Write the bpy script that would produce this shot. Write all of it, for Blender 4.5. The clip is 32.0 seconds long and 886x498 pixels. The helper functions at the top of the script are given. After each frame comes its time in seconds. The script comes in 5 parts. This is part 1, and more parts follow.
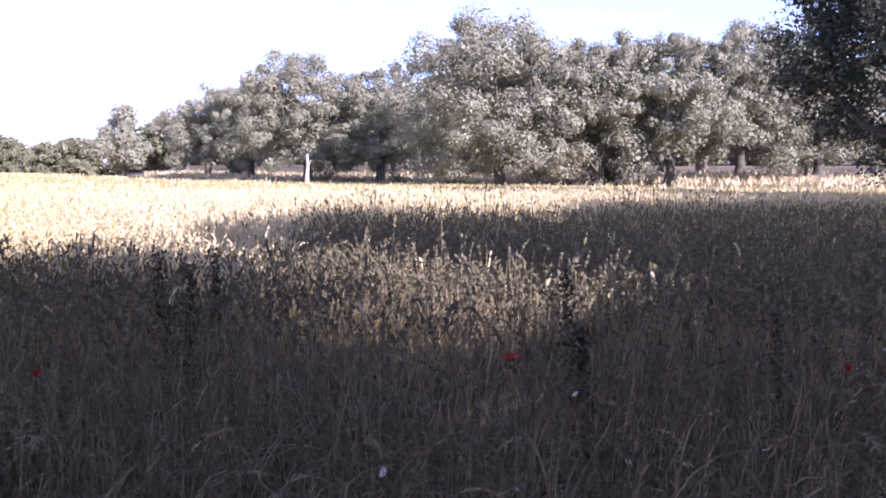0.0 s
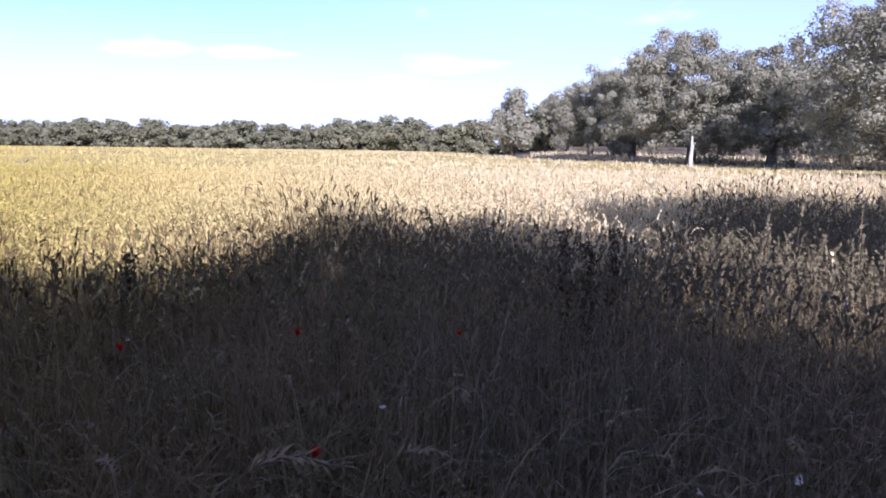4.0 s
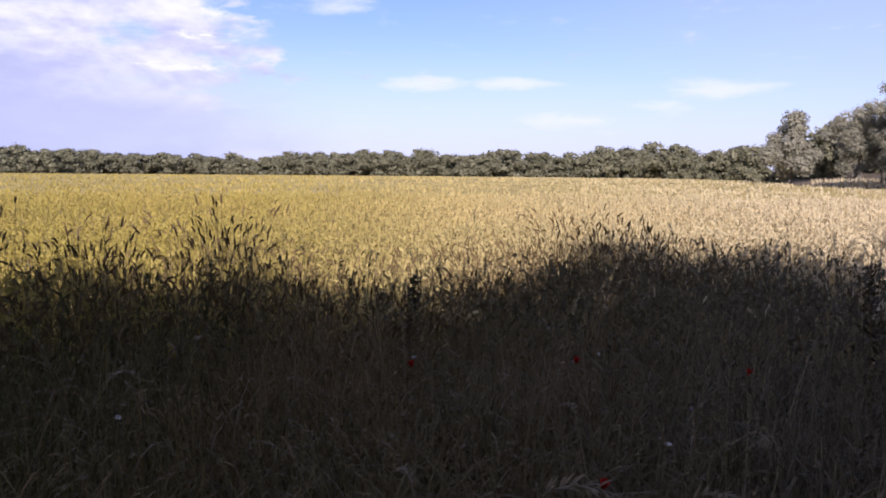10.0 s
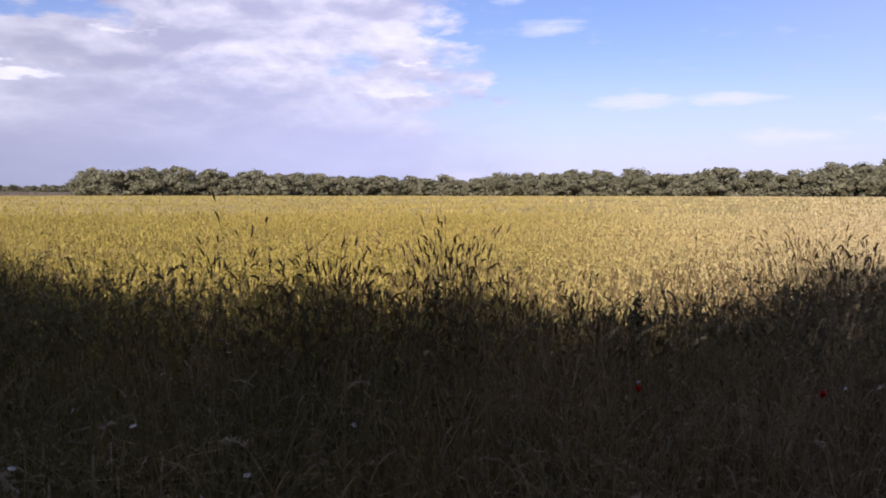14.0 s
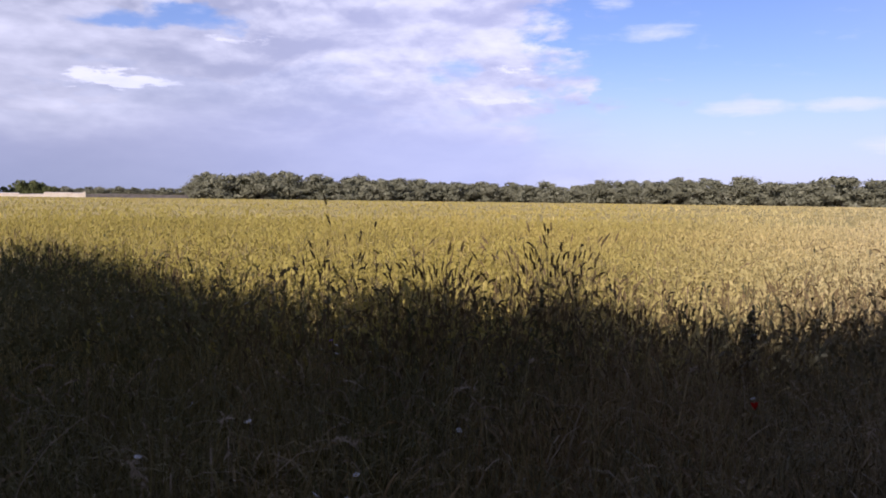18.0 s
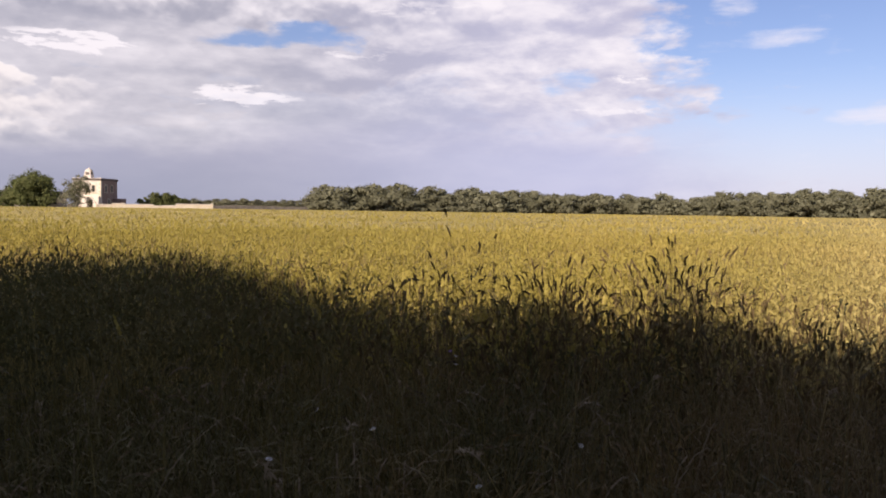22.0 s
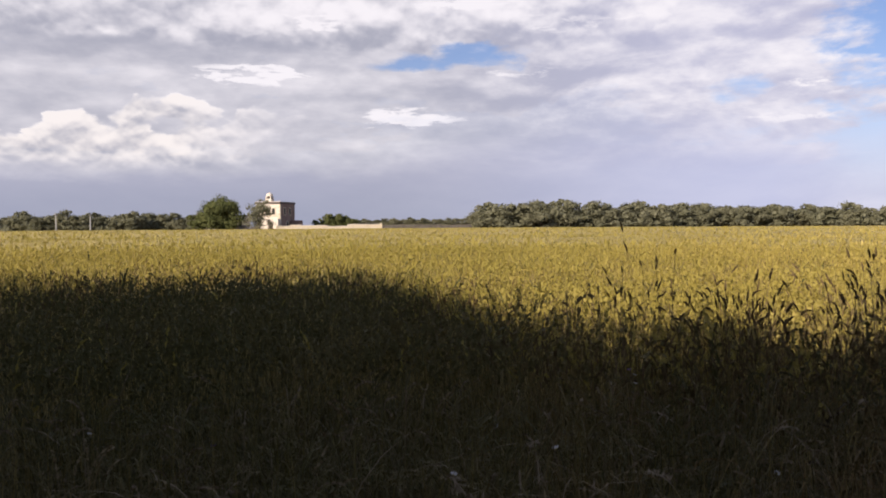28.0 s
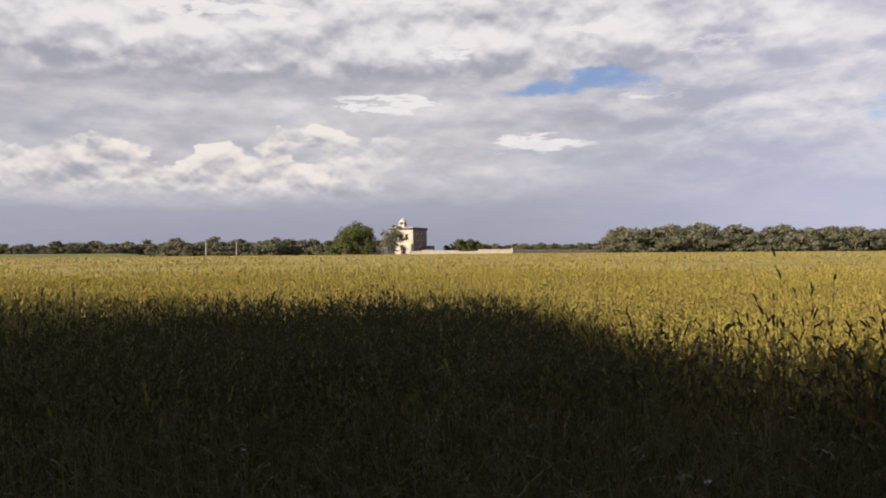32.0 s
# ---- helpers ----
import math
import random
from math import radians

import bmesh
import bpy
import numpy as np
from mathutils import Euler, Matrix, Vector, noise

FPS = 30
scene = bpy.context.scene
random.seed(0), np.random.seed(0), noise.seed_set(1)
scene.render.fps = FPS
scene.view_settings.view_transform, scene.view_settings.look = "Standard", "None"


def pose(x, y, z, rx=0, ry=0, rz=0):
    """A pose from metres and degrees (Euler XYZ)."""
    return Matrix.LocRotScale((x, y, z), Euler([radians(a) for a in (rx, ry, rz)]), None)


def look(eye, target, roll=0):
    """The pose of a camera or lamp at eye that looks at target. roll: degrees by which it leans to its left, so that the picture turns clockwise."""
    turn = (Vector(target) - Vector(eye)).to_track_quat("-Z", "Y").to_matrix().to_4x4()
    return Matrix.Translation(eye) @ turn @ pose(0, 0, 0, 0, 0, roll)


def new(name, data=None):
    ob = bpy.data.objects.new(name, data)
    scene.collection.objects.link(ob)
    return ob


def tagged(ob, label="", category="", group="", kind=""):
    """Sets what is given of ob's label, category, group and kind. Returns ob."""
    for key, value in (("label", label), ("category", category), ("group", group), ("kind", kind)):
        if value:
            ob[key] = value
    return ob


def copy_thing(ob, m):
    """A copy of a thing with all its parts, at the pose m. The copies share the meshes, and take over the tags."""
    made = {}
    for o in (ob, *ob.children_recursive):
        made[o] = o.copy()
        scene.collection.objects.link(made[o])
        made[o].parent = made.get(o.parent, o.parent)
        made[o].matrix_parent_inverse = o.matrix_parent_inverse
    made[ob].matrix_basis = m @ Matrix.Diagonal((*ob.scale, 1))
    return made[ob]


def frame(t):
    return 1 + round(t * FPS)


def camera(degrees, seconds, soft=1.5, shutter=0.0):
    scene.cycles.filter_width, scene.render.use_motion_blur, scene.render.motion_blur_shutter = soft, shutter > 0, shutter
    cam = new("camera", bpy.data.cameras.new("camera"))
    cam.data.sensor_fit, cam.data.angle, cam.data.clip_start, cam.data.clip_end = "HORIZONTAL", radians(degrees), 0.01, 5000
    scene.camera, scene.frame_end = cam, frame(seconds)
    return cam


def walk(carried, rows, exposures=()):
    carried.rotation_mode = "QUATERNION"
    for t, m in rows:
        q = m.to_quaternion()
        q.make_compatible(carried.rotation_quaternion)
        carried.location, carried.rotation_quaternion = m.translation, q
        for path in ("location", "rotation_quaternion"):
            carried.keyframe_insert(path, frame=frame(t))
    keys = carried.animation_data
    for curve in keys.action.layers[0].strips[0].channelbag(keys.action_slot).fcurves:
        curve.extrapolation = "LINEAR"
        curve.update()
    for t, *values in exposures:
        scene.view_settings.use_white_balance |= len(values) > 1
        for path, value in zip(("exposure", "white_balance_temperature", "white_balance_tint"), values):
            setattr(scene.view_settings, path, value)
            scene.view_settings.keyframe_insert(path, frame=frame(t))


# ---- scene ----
# The camera is held at arm's length by somebody who turns on the spot: time, yaw, pitch, roll.
cam = camera(57.1, 32.0, soft=1.8)
ARM, EYE = 0.28, 1.6
PATH = [
    (0, -0.00, -5.59, -0.07), (0.5, 2.50, -5.95, -0.05), (1, 4.66, -6.17, -0.05), (1.5, 6.48, -5.97, 0.20),
    (2, 9.10, -6.01, 0.32), (2.5, 13.47, -6.88, 0.38), (3, 18.37, -8.74, -1.05), (3.5, 21.85, -7.40, -1.14),
    (4, 26.10, -7.05, -0.79), (4.5, 29.29, -6.70, -0.30), (6.5, 34.13, -5.70, -0.57), (7, 35.75, -5.79, -0.61),
    (7.5, 37.15, -5.80, -0.67), (8, 38.84, -5.61, -0.38), (8.5, 40.92, -5.85, -0.36), (9, 41.09, -5.36, -0.49),
    (9.5, 43.15, -5.29, -0.48), (10, 44.21, -5.30, -0.49), (10.5, 46.15, -5.31, -0.25), (11, 48.17, -5.35, -0.19),
    (11.5, 50.64, -5.91, 0.03), (12, 52.38, -5.75, 0.22), (12.5, 54.07, -4.31, -0.03), (13, 56.27, -4.09, -0.10),
    (13.5, 57.34, -4.02, -0.17), (14, 58.73, -3.94, -0.07), (14.5, 59.30, -3.75, -0.35), (16.5, 62.52, -3.23, -0.68),
    (17, 63.26, -3.33, -0.65), (17.5, 64.40, -3.65, -0.71), (18, 65.77, -3.54, -0.72), (18.5, 66.94, -3.55, -0.76),
    (19, 67.28, -3.01, -1.00), (19.5, 68.23, -2.94, -0.97), (20, 69.08, -2.90, -0.65), (20.5, 70.29, -2.95, -0.47),
    (21, 71.78, -2.79, -0.76), (21.5, 72.75, -2.86, -0.78), (22, 73.67, -2.81, -0.82), (22.5, 74.63, -3.14, -0.61),
    (23, 75.32, -3.25, -0.44), (23.5, 76.39, -3.01, -0.09), (24, 77.23, -3.21, -0.07), (24.5, 78.21, -3.17, 0.30),
    (25, 79.35, -3.51, 0.44), (25.5, 80.73, -2.89, 0.78), (27.5, 84.32, -1.76, 0.35), (28, 85.12, -1.69, 0.34),
    (28.5, 86.05, -1.82, 0.44), (29, 86.54, -2.03, -0.01), (29.5, 88.36, -1.70, 0.02), (30, 90.10, -0.69, 0.25),
    (30.5, 91.82, -0.33, 0.30), (31, 92.06, 0.22, 0.21), (31.5, 92.97, 0.33, 0.27), (32, 94.29, 0.14, 0.44),
]

# exposure and white balance drift while the camera turns away from the dark grove
EXPOSURES = [(0, 1.36, 5080, 33), (2.5, 1.05, 5050, 30), (4, 0.83, 4930, 28), (7, 0.42, 5080, 29), (9, 0.34, 5350, 31), (11, 0.17, 5650, 21),
             (13, 0.13, 5800, 22), (17, 0.09, 5450, 25), (19, 0.06, 5600, 22), (20.5, 0.06, 6050, 18), (22.5, 0.06, 6350, 17), (28, 0.05, 6250, 14), (31, -0.06, 6250, 12), (32, -0.12, 6450, 11)]
walk(cam, [(t, pose(-ARM * math.sin(radians(w)), ARM * math.cos(radians(w)), EYE, 90 + p, r, w)) for t, w, p, r in PATH], EXPOSURES)


# ---------------------------------------------------------------- sky and sun
def polar(az, d):
    """Plan place at a bearing (degrees, to the left of the first view) and a distance."""
    return -d * math.sin(radians(az)), d * math.cos(radians(az))


SUN_AZ, SUN_EL = 222.0, 25.0


class Nodes:
    """Short hand for wiring a node tree."""

    def __init__(self, tree):
        self.tree = tree
        tree.nodes.clear()

    def add(self, kind):
        return self.tree.nodes.new(kind)

    def put(self, socket, value):
        if isinstance(value, bpy.types.NodeSocket):
            self.tree.links.new(value, socket)
        else:
            socket.default_value = value

    def math(self, op, a, b=0.0, c=0.0, clamp=False):
        node = self.add("ShaderNodeMath")
        node.operation, node.use_clamp = op, clamp
        for socket, value in zip(node.inputs, (a, b, c)):
            self.put(socket, value)
        return node.outputs[0]

    def mix(self, fac, a, b, blend="MIX"):
        node = self.add("ShaderNodeMix")
        node.data_type, node.blend_type = "RGBA", blend
        self.put(node.inputs[0], fac)
        self.put(node.inputs[6], a if isinstance(a, bpy.types.NodeSocket) else (*a, 1))
        self.put(node.inputs[7], b if isinstance(b, bpy.types.NodeSocket) else (*b, 1))
        return node.outputs[2]

    def noise(self, vector, scale, detail=4.0, rough=0.55, distort=0.0):
        node = self.add("ShaderNodeTexNoise")
        if vector is not None:
            self.put(node.inputs["Vector"], vector)
        for key, value in (("Scale", scale), ("Detail", detail), ("Roughness", rough), ("Distortion", distort)):
            self.put(node.inputs[key], value)
        return node.outputs[0]

    def ramp(self, fac, low, high):
        node = self.add("ShaderNodeMapRange")
        node.interpolation_type = "SMOOTHSTEP"
        for socket, value in zip(node.inputs, (fac, low, high, 0.0, 1.0)):
            self.put(socket, value)
        return node.outputs[0]

    def add_length(self, vector):
        node = self.add("ShaderNodeVectorMath")
        node.operation = "LENGTH"
        self.put(node.inputs[0], vector)
        return node.outputs["Value"]

    def join(self, x, y, z=0.0):
        node = self.add("ShaderNodeCombineXYZ")
        for socket, value in zip(node.inputs, (x, y, z)):
            self.put(socket, value)
        return node.outputs[0]


world = bpy.data.worlds.new("sky")
scene.world = world
world.use_nodes = True
N = Nodes(world.node_tree)
sky = N.add("ShaderNodeTexSky")
sky.sky_type, sky.sun_disc, sky.sun_elevation, sky.sun_rotation = "NISHITA", False, radians(SUN_EL), radians(-SUN_AZ)
sky.air_density, sky.dust_density, sky.ozone_density, sky.altitude = 1.0, 0.4, 1.5, 30
way = N.add("ShaderNodeSeparateXYZ")
N.put(way.inputs[0], N.add("ShaderNodeTexCoord").outputs["Generated"])
wx, wy, wz = way.outputs
az = N.math("MULTIPLY", N.math("ARCTAN2", N.math("MULTIPLY", wx, -1.0), wy), 57.2958)
el = N.math("MULTIPLY", N.math("ARCSINE", wz), 57.2958)
# slow warps make the edges of the banks ragged
warp_a = N.math("MULTIPLY", N.math("SUBTRACT", N.noise(N.join(N.math("MULTIPLY", az, 0.09), N.math("MULTIPLY", el, 0.22), 7.0), 1.0, 6.0, 0.6), 0.5), 14.0)
warp_e = N.math("MULTIPLY", N.math("SUBTRACT", N.noise(N.join(N.math("MULTIPLY", az, 0.13), N.math("MULTIPLY", el, 0.35), 1.5), 1.0, 8.0, 0.62), 0.5), 3.4)
az2, el2 = N.math("ADD", az, warp_a), N.math("ADD", el, warp_e)
az3, el3 = N.math("ADD", az, N.math("MULTIPLY", warp_a, 0.45)), N.math("ADD", el, N.math("MULTIPLY", warp_e, 0.35))


def streaky(a_scale, e_scale, seed, detail=8.0, rough=0.6, distort=0.25):
    return N.noise(N.join(N.math("MULTIPLY", az, a_scale), N.math("MULTIPLY", el, e_scale), seed), 1.0, detail, rough, distort)


def lobe(a, e, wa, we, weight):
    """A soft patch of sky: bearing, height, half width, half height, weight."""
    u = N.math("DIVIDE", N.math("SUBTRACT", az2 if wa > 5 else az3, a), wa)
    v = N.math("DIVIDE", N.math("SUBTRACT", el2 if we > 1 else el3, e), we)
    r2 = N.math("ADD", N.math("MULTIPLY", u, u), N.math("MULTIPLY", v, v))
    return N.math("MULTIPLY", N.math("SUBTRACT", 1.0, r2, clamp=True), weight)


def gather(patches):
    total = 0.0
    for patch in patches:
        total = N.math("MAXIMUM", total, lobe(*patch))
    return total


billow = streaky(0.13, 0.36, 0.0, 10.0, 0.6, 0.15)
wisp = streaky(0.17, 0.85, 4.0)
body = streaky(0.055, 0.24, 3.0, 5.0, 0.5, 0.1)
puffs = streaky(0.30, 0.62, 9.0, 8.0, 0.6, 0.2)
# heaped and layered banks with a ragged western edge
BANKS = [(97, 14.5, 39, 9.5, 1.0), (71, 13.0, 14, 5.0, 1.0), (65, 8.0, 11.5, 3.6, 1.0), (104, 7.2, 24, 2.6, 1.0), (92, 22, 55, 9, 0.9), (67, 4.4, 11, 1.1, 0.6)]
# thin white wisps in the clear part
WISPS = [(51.6, 11.3, 3.4, 0.8, 1.0), (54.5, 13.2, 2.2, 0.9, 0.8), (46.0, 6.1, 3.4, 0.7, 0.9), (39.7, 6.2, 4.2, 0.6, 0.8), (25.6, 5.8, 4.6, 0.9, 1.0), (29.0, 4.5, 3.4, 0.6, 0.8),
         (36.2, 3.7, 4.6, 0.7, 0.9), (13.4, 6.0, 4.2, 0.8, 0.8)]
HOLES = [(84.4, 11.5, 5.8, 1.15, 1.0), (87.5, 11.0, 4.5, 0.5, 0.6), (65.2, 8.9, 2.6, 1.2, 0.6), (65.0, 6.4, 4.0, 1.2, 0.4)]
BRIGHT = [(98.4, 10.3, 5.0, 1.0, 1.0), (88.2, 7.4, 5.0, 0.8, 0.95), (93.4, 13.9, 2.6, 1.0, 0.75), (84.4, 15.2, 2.6, 0.8, 0.75), (100, 17.6, 7.0, 1.3, 0.7), (60.5, 8.9, 4.8, 1.0, 0.6),
          (61.0, 6.9, 4.5, 0.5, 0.5), (79.5, 10.6, 3.5, 0.5, 0.5), (76, 13.6, 6.0, 1.0, 0.4), (111, 16.8, 8.0, 1.5, 0.9)]
DARK = [(106, 12.4, 18.0, 1.5, 0.8), (102, 13.0, 9.5, 1.4, 0.5), (91, 12.9, 4.0, 0.7, 0.6), (74, 9.2, 7.5, 1.1, 0.55), (90, 16.8, 6.5, 0.9, 0.5), (63.5, 9.9, 3.5, 0.7, 0.5), (71, 7.9, 5.5, 0.6, 0.5), (118, 12.0, 9.0, 1.5, 0.5)]
mask = 0.0
for bank in BANKS:
    mask = N.math("MAXIMUM", mask, N.math("POWER", lobe(*bank), 0.6))
cover = N.ramp(N.math("ADD", mask, N.math("MULTIPLY", N.math("SUBTRACT", billow, 0.5), 2.2)), 0.18, 0.62)
# soft stratus fills the bank between its heaps, thin at its western edge
fill = N.ramp(N.math("ADD", az2, N.math("MULTIPLY", N.math("SUBTRACT", el2, 8.0), -0.7)), 56.0, 72.0)
gap = N.ramp(N.math("ADD", gather(HOLES), N.math("MULTIPLY", N.math("SUBTRACT", N.math("ADD", N.math("MULTIPLY", wisp, 0.6), N.math("MULTIPLY", puffs, 0.4)), 0.5), 1.8)), 0.2, 0.8)
cover = N.math("MAXIMUM", cover, N.math("MULTIPLY", fill, 0.92))
cover = N.math("MULTIPLY", cover, N.math("SUBTRACT", 1.0, N.math("MULTIPLY", gap, 0.95)))
# overhead and behind the camera unseen cloud is thinned to lower the skylight
cover = N.math("MULTIPLY", cover, N.math("SUBTRACT", 1.0, N.math("MULTIPLY", N.ramp(el2, 21.0, 34.0), 0.75)))
cover = N.math("MULTIPLY", cover, N.math("SUBTRACT", 1.0, N.ramp(az2, 130.0, 150.0)))
# light and shade of the layered cloud
tone = N.math("ADD", 0.45, N.math("MULTIPLY", N.math("SUBTRACT", body, 0.5), N.math("SUBTRACT", 1.5, N.math("MULTIPLY", N.ramp(az, 82.0, 98.0), 0.9))))
tone = N.math("ADD", tone, N.math("MULTIPLY", N.math("SUBTRACT", wisp, 0.5), 0.5))
tone = N.math("ADD", tone, N.math("MULTIPLY", N.math("SUBTRACT", puffs, 0.5), 0.3))
tone = N.math("SUBTRACT", tone, N.math("MULTIPLY", gather(DARK), 0.34))


# heaped cloud: the side towards the light of every puff is bright
def heap(lift, wide=0.22, high=0.36):
    node = N.add("ShaderNodeTexVoronoi")
    node.feature, node.voronoi_dimensions = "SMOOTH_F1", "2D"
    a = N.math("ADD", N.math("MULTIPLY", az, wide), N.math("MULTIPLY", puffs, 0.6))
    e = N.math("ADD", N.math("MULTIPLY", N.math("ADD", el, lift), high), N.math("MULTIPLY", billow, 0.6))
    for key, value in (("Vector", N.join(a, e)), ("Scale", 1.0), ("Detail", 2.2), ("Roughness", 0.42), ("Lacunarity", 2.2), ("Smoothness", 0.4)):
        N.put(node.inputs[key], value)
    return node.outputs["Distance"]


cell = heap(0.0)
relief = N.math("SUBTRACT", heap(0.55), cell)
knobs = N.math("SUBTRACT", heap(0.3, 0.42, 0.55), heap(0.0, 0.42, 0.55))


# every billow is bright above and grey beneath
def fluff(lift):
    return N.noise(N.join(N.math("MULTIPLY", az, 0.15), N.math("MULTIPLY", N.math("ADD", el, lift), 0.34), 5.0), 1.0, 8.0, 0.56, 0.25)


rounded = N.math("SUBTRACT", fluff(0.0), fluff(0.8))


# large soft billows of the heaped cloud
def swell(lift):
    return N.noise(N.join(N.math("MULTIPLY", az, 0.20), N.math("MULTIPLY", N.math("ADD", el, lift), 0.27), 11.0), 1.0, 6.0, 0.5, 0.1)


plump = N.math("SUBTRACT", swell(0.0), swell(1.0))
tone = N.math("ADD", tone, N.math("MULTIPLY", rounded, N.math("SUBTRACT", 2.4, N.math("MULTIPLY", N.ramp(az2, 74.0, 90.0), 1.7))))
tone = N.math("ADD", tone, N.math("MULTIPLY", relief, 0.25))
# the upper deck: a grey underside, and heaps that rise white out of it
rise = N.math("SUBTRACT", el3, N.math("ADD", 12.0, N.math("MULTIPLY", N.math("SUBTRACT", body, 0.5), 3.0)))
deck = N.math("MULTIPLY", N.ramp(rise, -0.7, 0.5), N.ramp(az2, 62.0, 74.0))
deck_tone = N.math("ADD", 0.30, N.math("MULTIPLY", N.math("MINIMUM", N.math("MAXIMUM", rise, 0.0), 3.2), 0.17))
deck_tone = N.math("ADD", deck_tone, N.math("ADD", N.math("MULTIPLY", knobs, 0.4), N.math("ADD", N.math("MULTIPLY", relief, 1.0), N.math("MULTIPLY", plump, 2.6))))
tone = N.math("ADD", tone, N.math("MULTIPLY", N.math("SUBTRACT", deck_tone, tone), N.math("MULTIPLY", deck, 0.85)))
# the row of heaped cloud over the farm: scalloped bright tops over a level grey base
summit = N.math("SUBTRACT", N.math("ADD", 9.8, N.math("MULTIPLY", N.math("SUBTRACT", body, 0.5), 5.0)), N.math("ADD", N.math("MULTIPLY", cell, 2.6), N.math("MULTIPLY", heap(0.0, 0.42, 0.55), 1.0)))
below = N.math("SUBTRACT", summit, el3)
row = N.math("MULTIPLY", N.ramp(below, -0.2, 0.35), N.math("MULTIPLY", N.ramp(az2, 94.0, 105.0), N.ramp(el3, 3.4, 4.8)))
heaped = N.math("ADD", N.math("SUBTRACT", 0.95, N.math("MULTIPLY", below, 0.14)), N.math("ADD", N.math("ADD", N.math("MULTIPLY", knobs, 1.2), N.math("ADD", N.math("MULTIPLY", relief, 0.9), N.math("MULTIPLY", plump, 1.8))), N.math("MULTIPLY", N.math("SUBTRACT", puffs, 0.5), 0.7)))
tone = N.math("ADD", tone, N.math("MULTIPLY", N.math("SUBTRACT", heaped, tone), N.math("MULTIPLY", row, 0.9)))
# sunlit streaks, frayed by the wind
gleam = gather(BRIGHT)
frayed = streaky(0.42, 1.7, 2.0, 7.0, 0.6, 0.3)
lit = N.ramp(N.math("ADD", gleam, N.math("MULTIPLY", N.math("SUBTRACT", frayed, 0.5), 4.6)), 0.35, 1.0)
tone = N.math("ADD", tone, N.math("MULTIPLY", N.math("MULTIPLY", lit, N.math("MULTIPLY", gleam, 1.5, clamp=True)), 0.68))
shade = N.mix(N.ramp(az, 64.0, 92.0), (0.58, 0.57, 0.69), (0.46, 0.455, 0.51))
cloud = N.mix(N.ramp(tone, -0.05, 1.18), shade, N.mix(row, (1.06, 1.0, 0.98), (1.08, 0.99, 0.91)))
# grey-blue rain veil low over the horizon under the bank
veil = N.math("MULTIPLY", N.math("SUBTRACT", N.ramp(az2, 50.0, 66.0), N.ramp(az, 135.0, 155.0)), N.math("SUBTRACT", 1.0, N.ramp(el2, 2.9, N.math("SUBTRACT", 8.2, N.math("MULTIPLY", N.ramp(az, 74.0, 98.0), 3.4)))))
veil_colour = N.mix(N.ramp(el, 0.3, 5.0), (0.37, 0.39, 0.495), (0.47, 0.47, 0.57))
veil_colour = N.mix(N.ramp(az, 62.0, 92.0), (0.60, 0.62, 0.80), veil_colour)
haze = N.math("MULTIPLY", N.math("SUBTRACT", 1.0, N.ramp(el, 0.5, 10.0)), 0.7)
clear = N.mix(1.0, sky.outputs[0], (0.105, 0.100, 0.118), "MULTIPLY")
haze = N.math("MAXIMUM", haze, N.math("MULTIPLY", N.math("SUBTRACT", 1.0, N.ramp(az, 15.0, 48.0)), N.math("SUBTRACT", 0.38, N.math("MULTIPLY", N.ramp(el, 14.0, 26.0), 0.38))))
clear = N.mix(haze, clear, (0.72, 0.74, 0.92))
# grey mixed into the unseen sky overhead to take blue out of the skylight
clear = N.mix(N.math("MULTIPLY", N.ramp(el, 18.0, 45.0), 0.6), clear, (0.21, 0.205, 0.215))
thin = N.ramp(N.math("ADD", gather(WISPS), N.math("MULTIPLY", N.math("SUBTRACT", N.math("ADD", N.math("MULTIPLY", wisp, 0.6), N.math("MULTIPLY", puffs, 0.4)), 0.5), 3.4)), 0.15, 1.25)
shown = N.mix(N.math("MULTIPLY", thin, 0.75), clear, (0.93, 0.91, 0.96))
shown = N.mix(N.math("MULTIPLY", cover, 0.95), shown, cloud)
shown = N.mix(N.math("MULTIPLY", veil, 0.88), shown, veil_colour)
background = N.add("ShaderNodeBackground")
N.put(background.inputs[0], shown)
N.put(background.inputs[1], 0.9)
N.put(N.add("ShaderNodeOutputWorld").inputs[0], background.outputs[0])

sun = new("sun", bpy.data.lights.new("sun", "SUN"))
sun.data.energy, sun.data.angle, sun.data.color = 5.3, radians(0.53), (1.0, 0.87, 0.68)
sx, sy = polar(SUN_AZ, 1.0)
sun.matrix_world = look((sx * 60, sy * 60, 60 * math.tan(radians(SUN_EL))), (0, 0, 0))


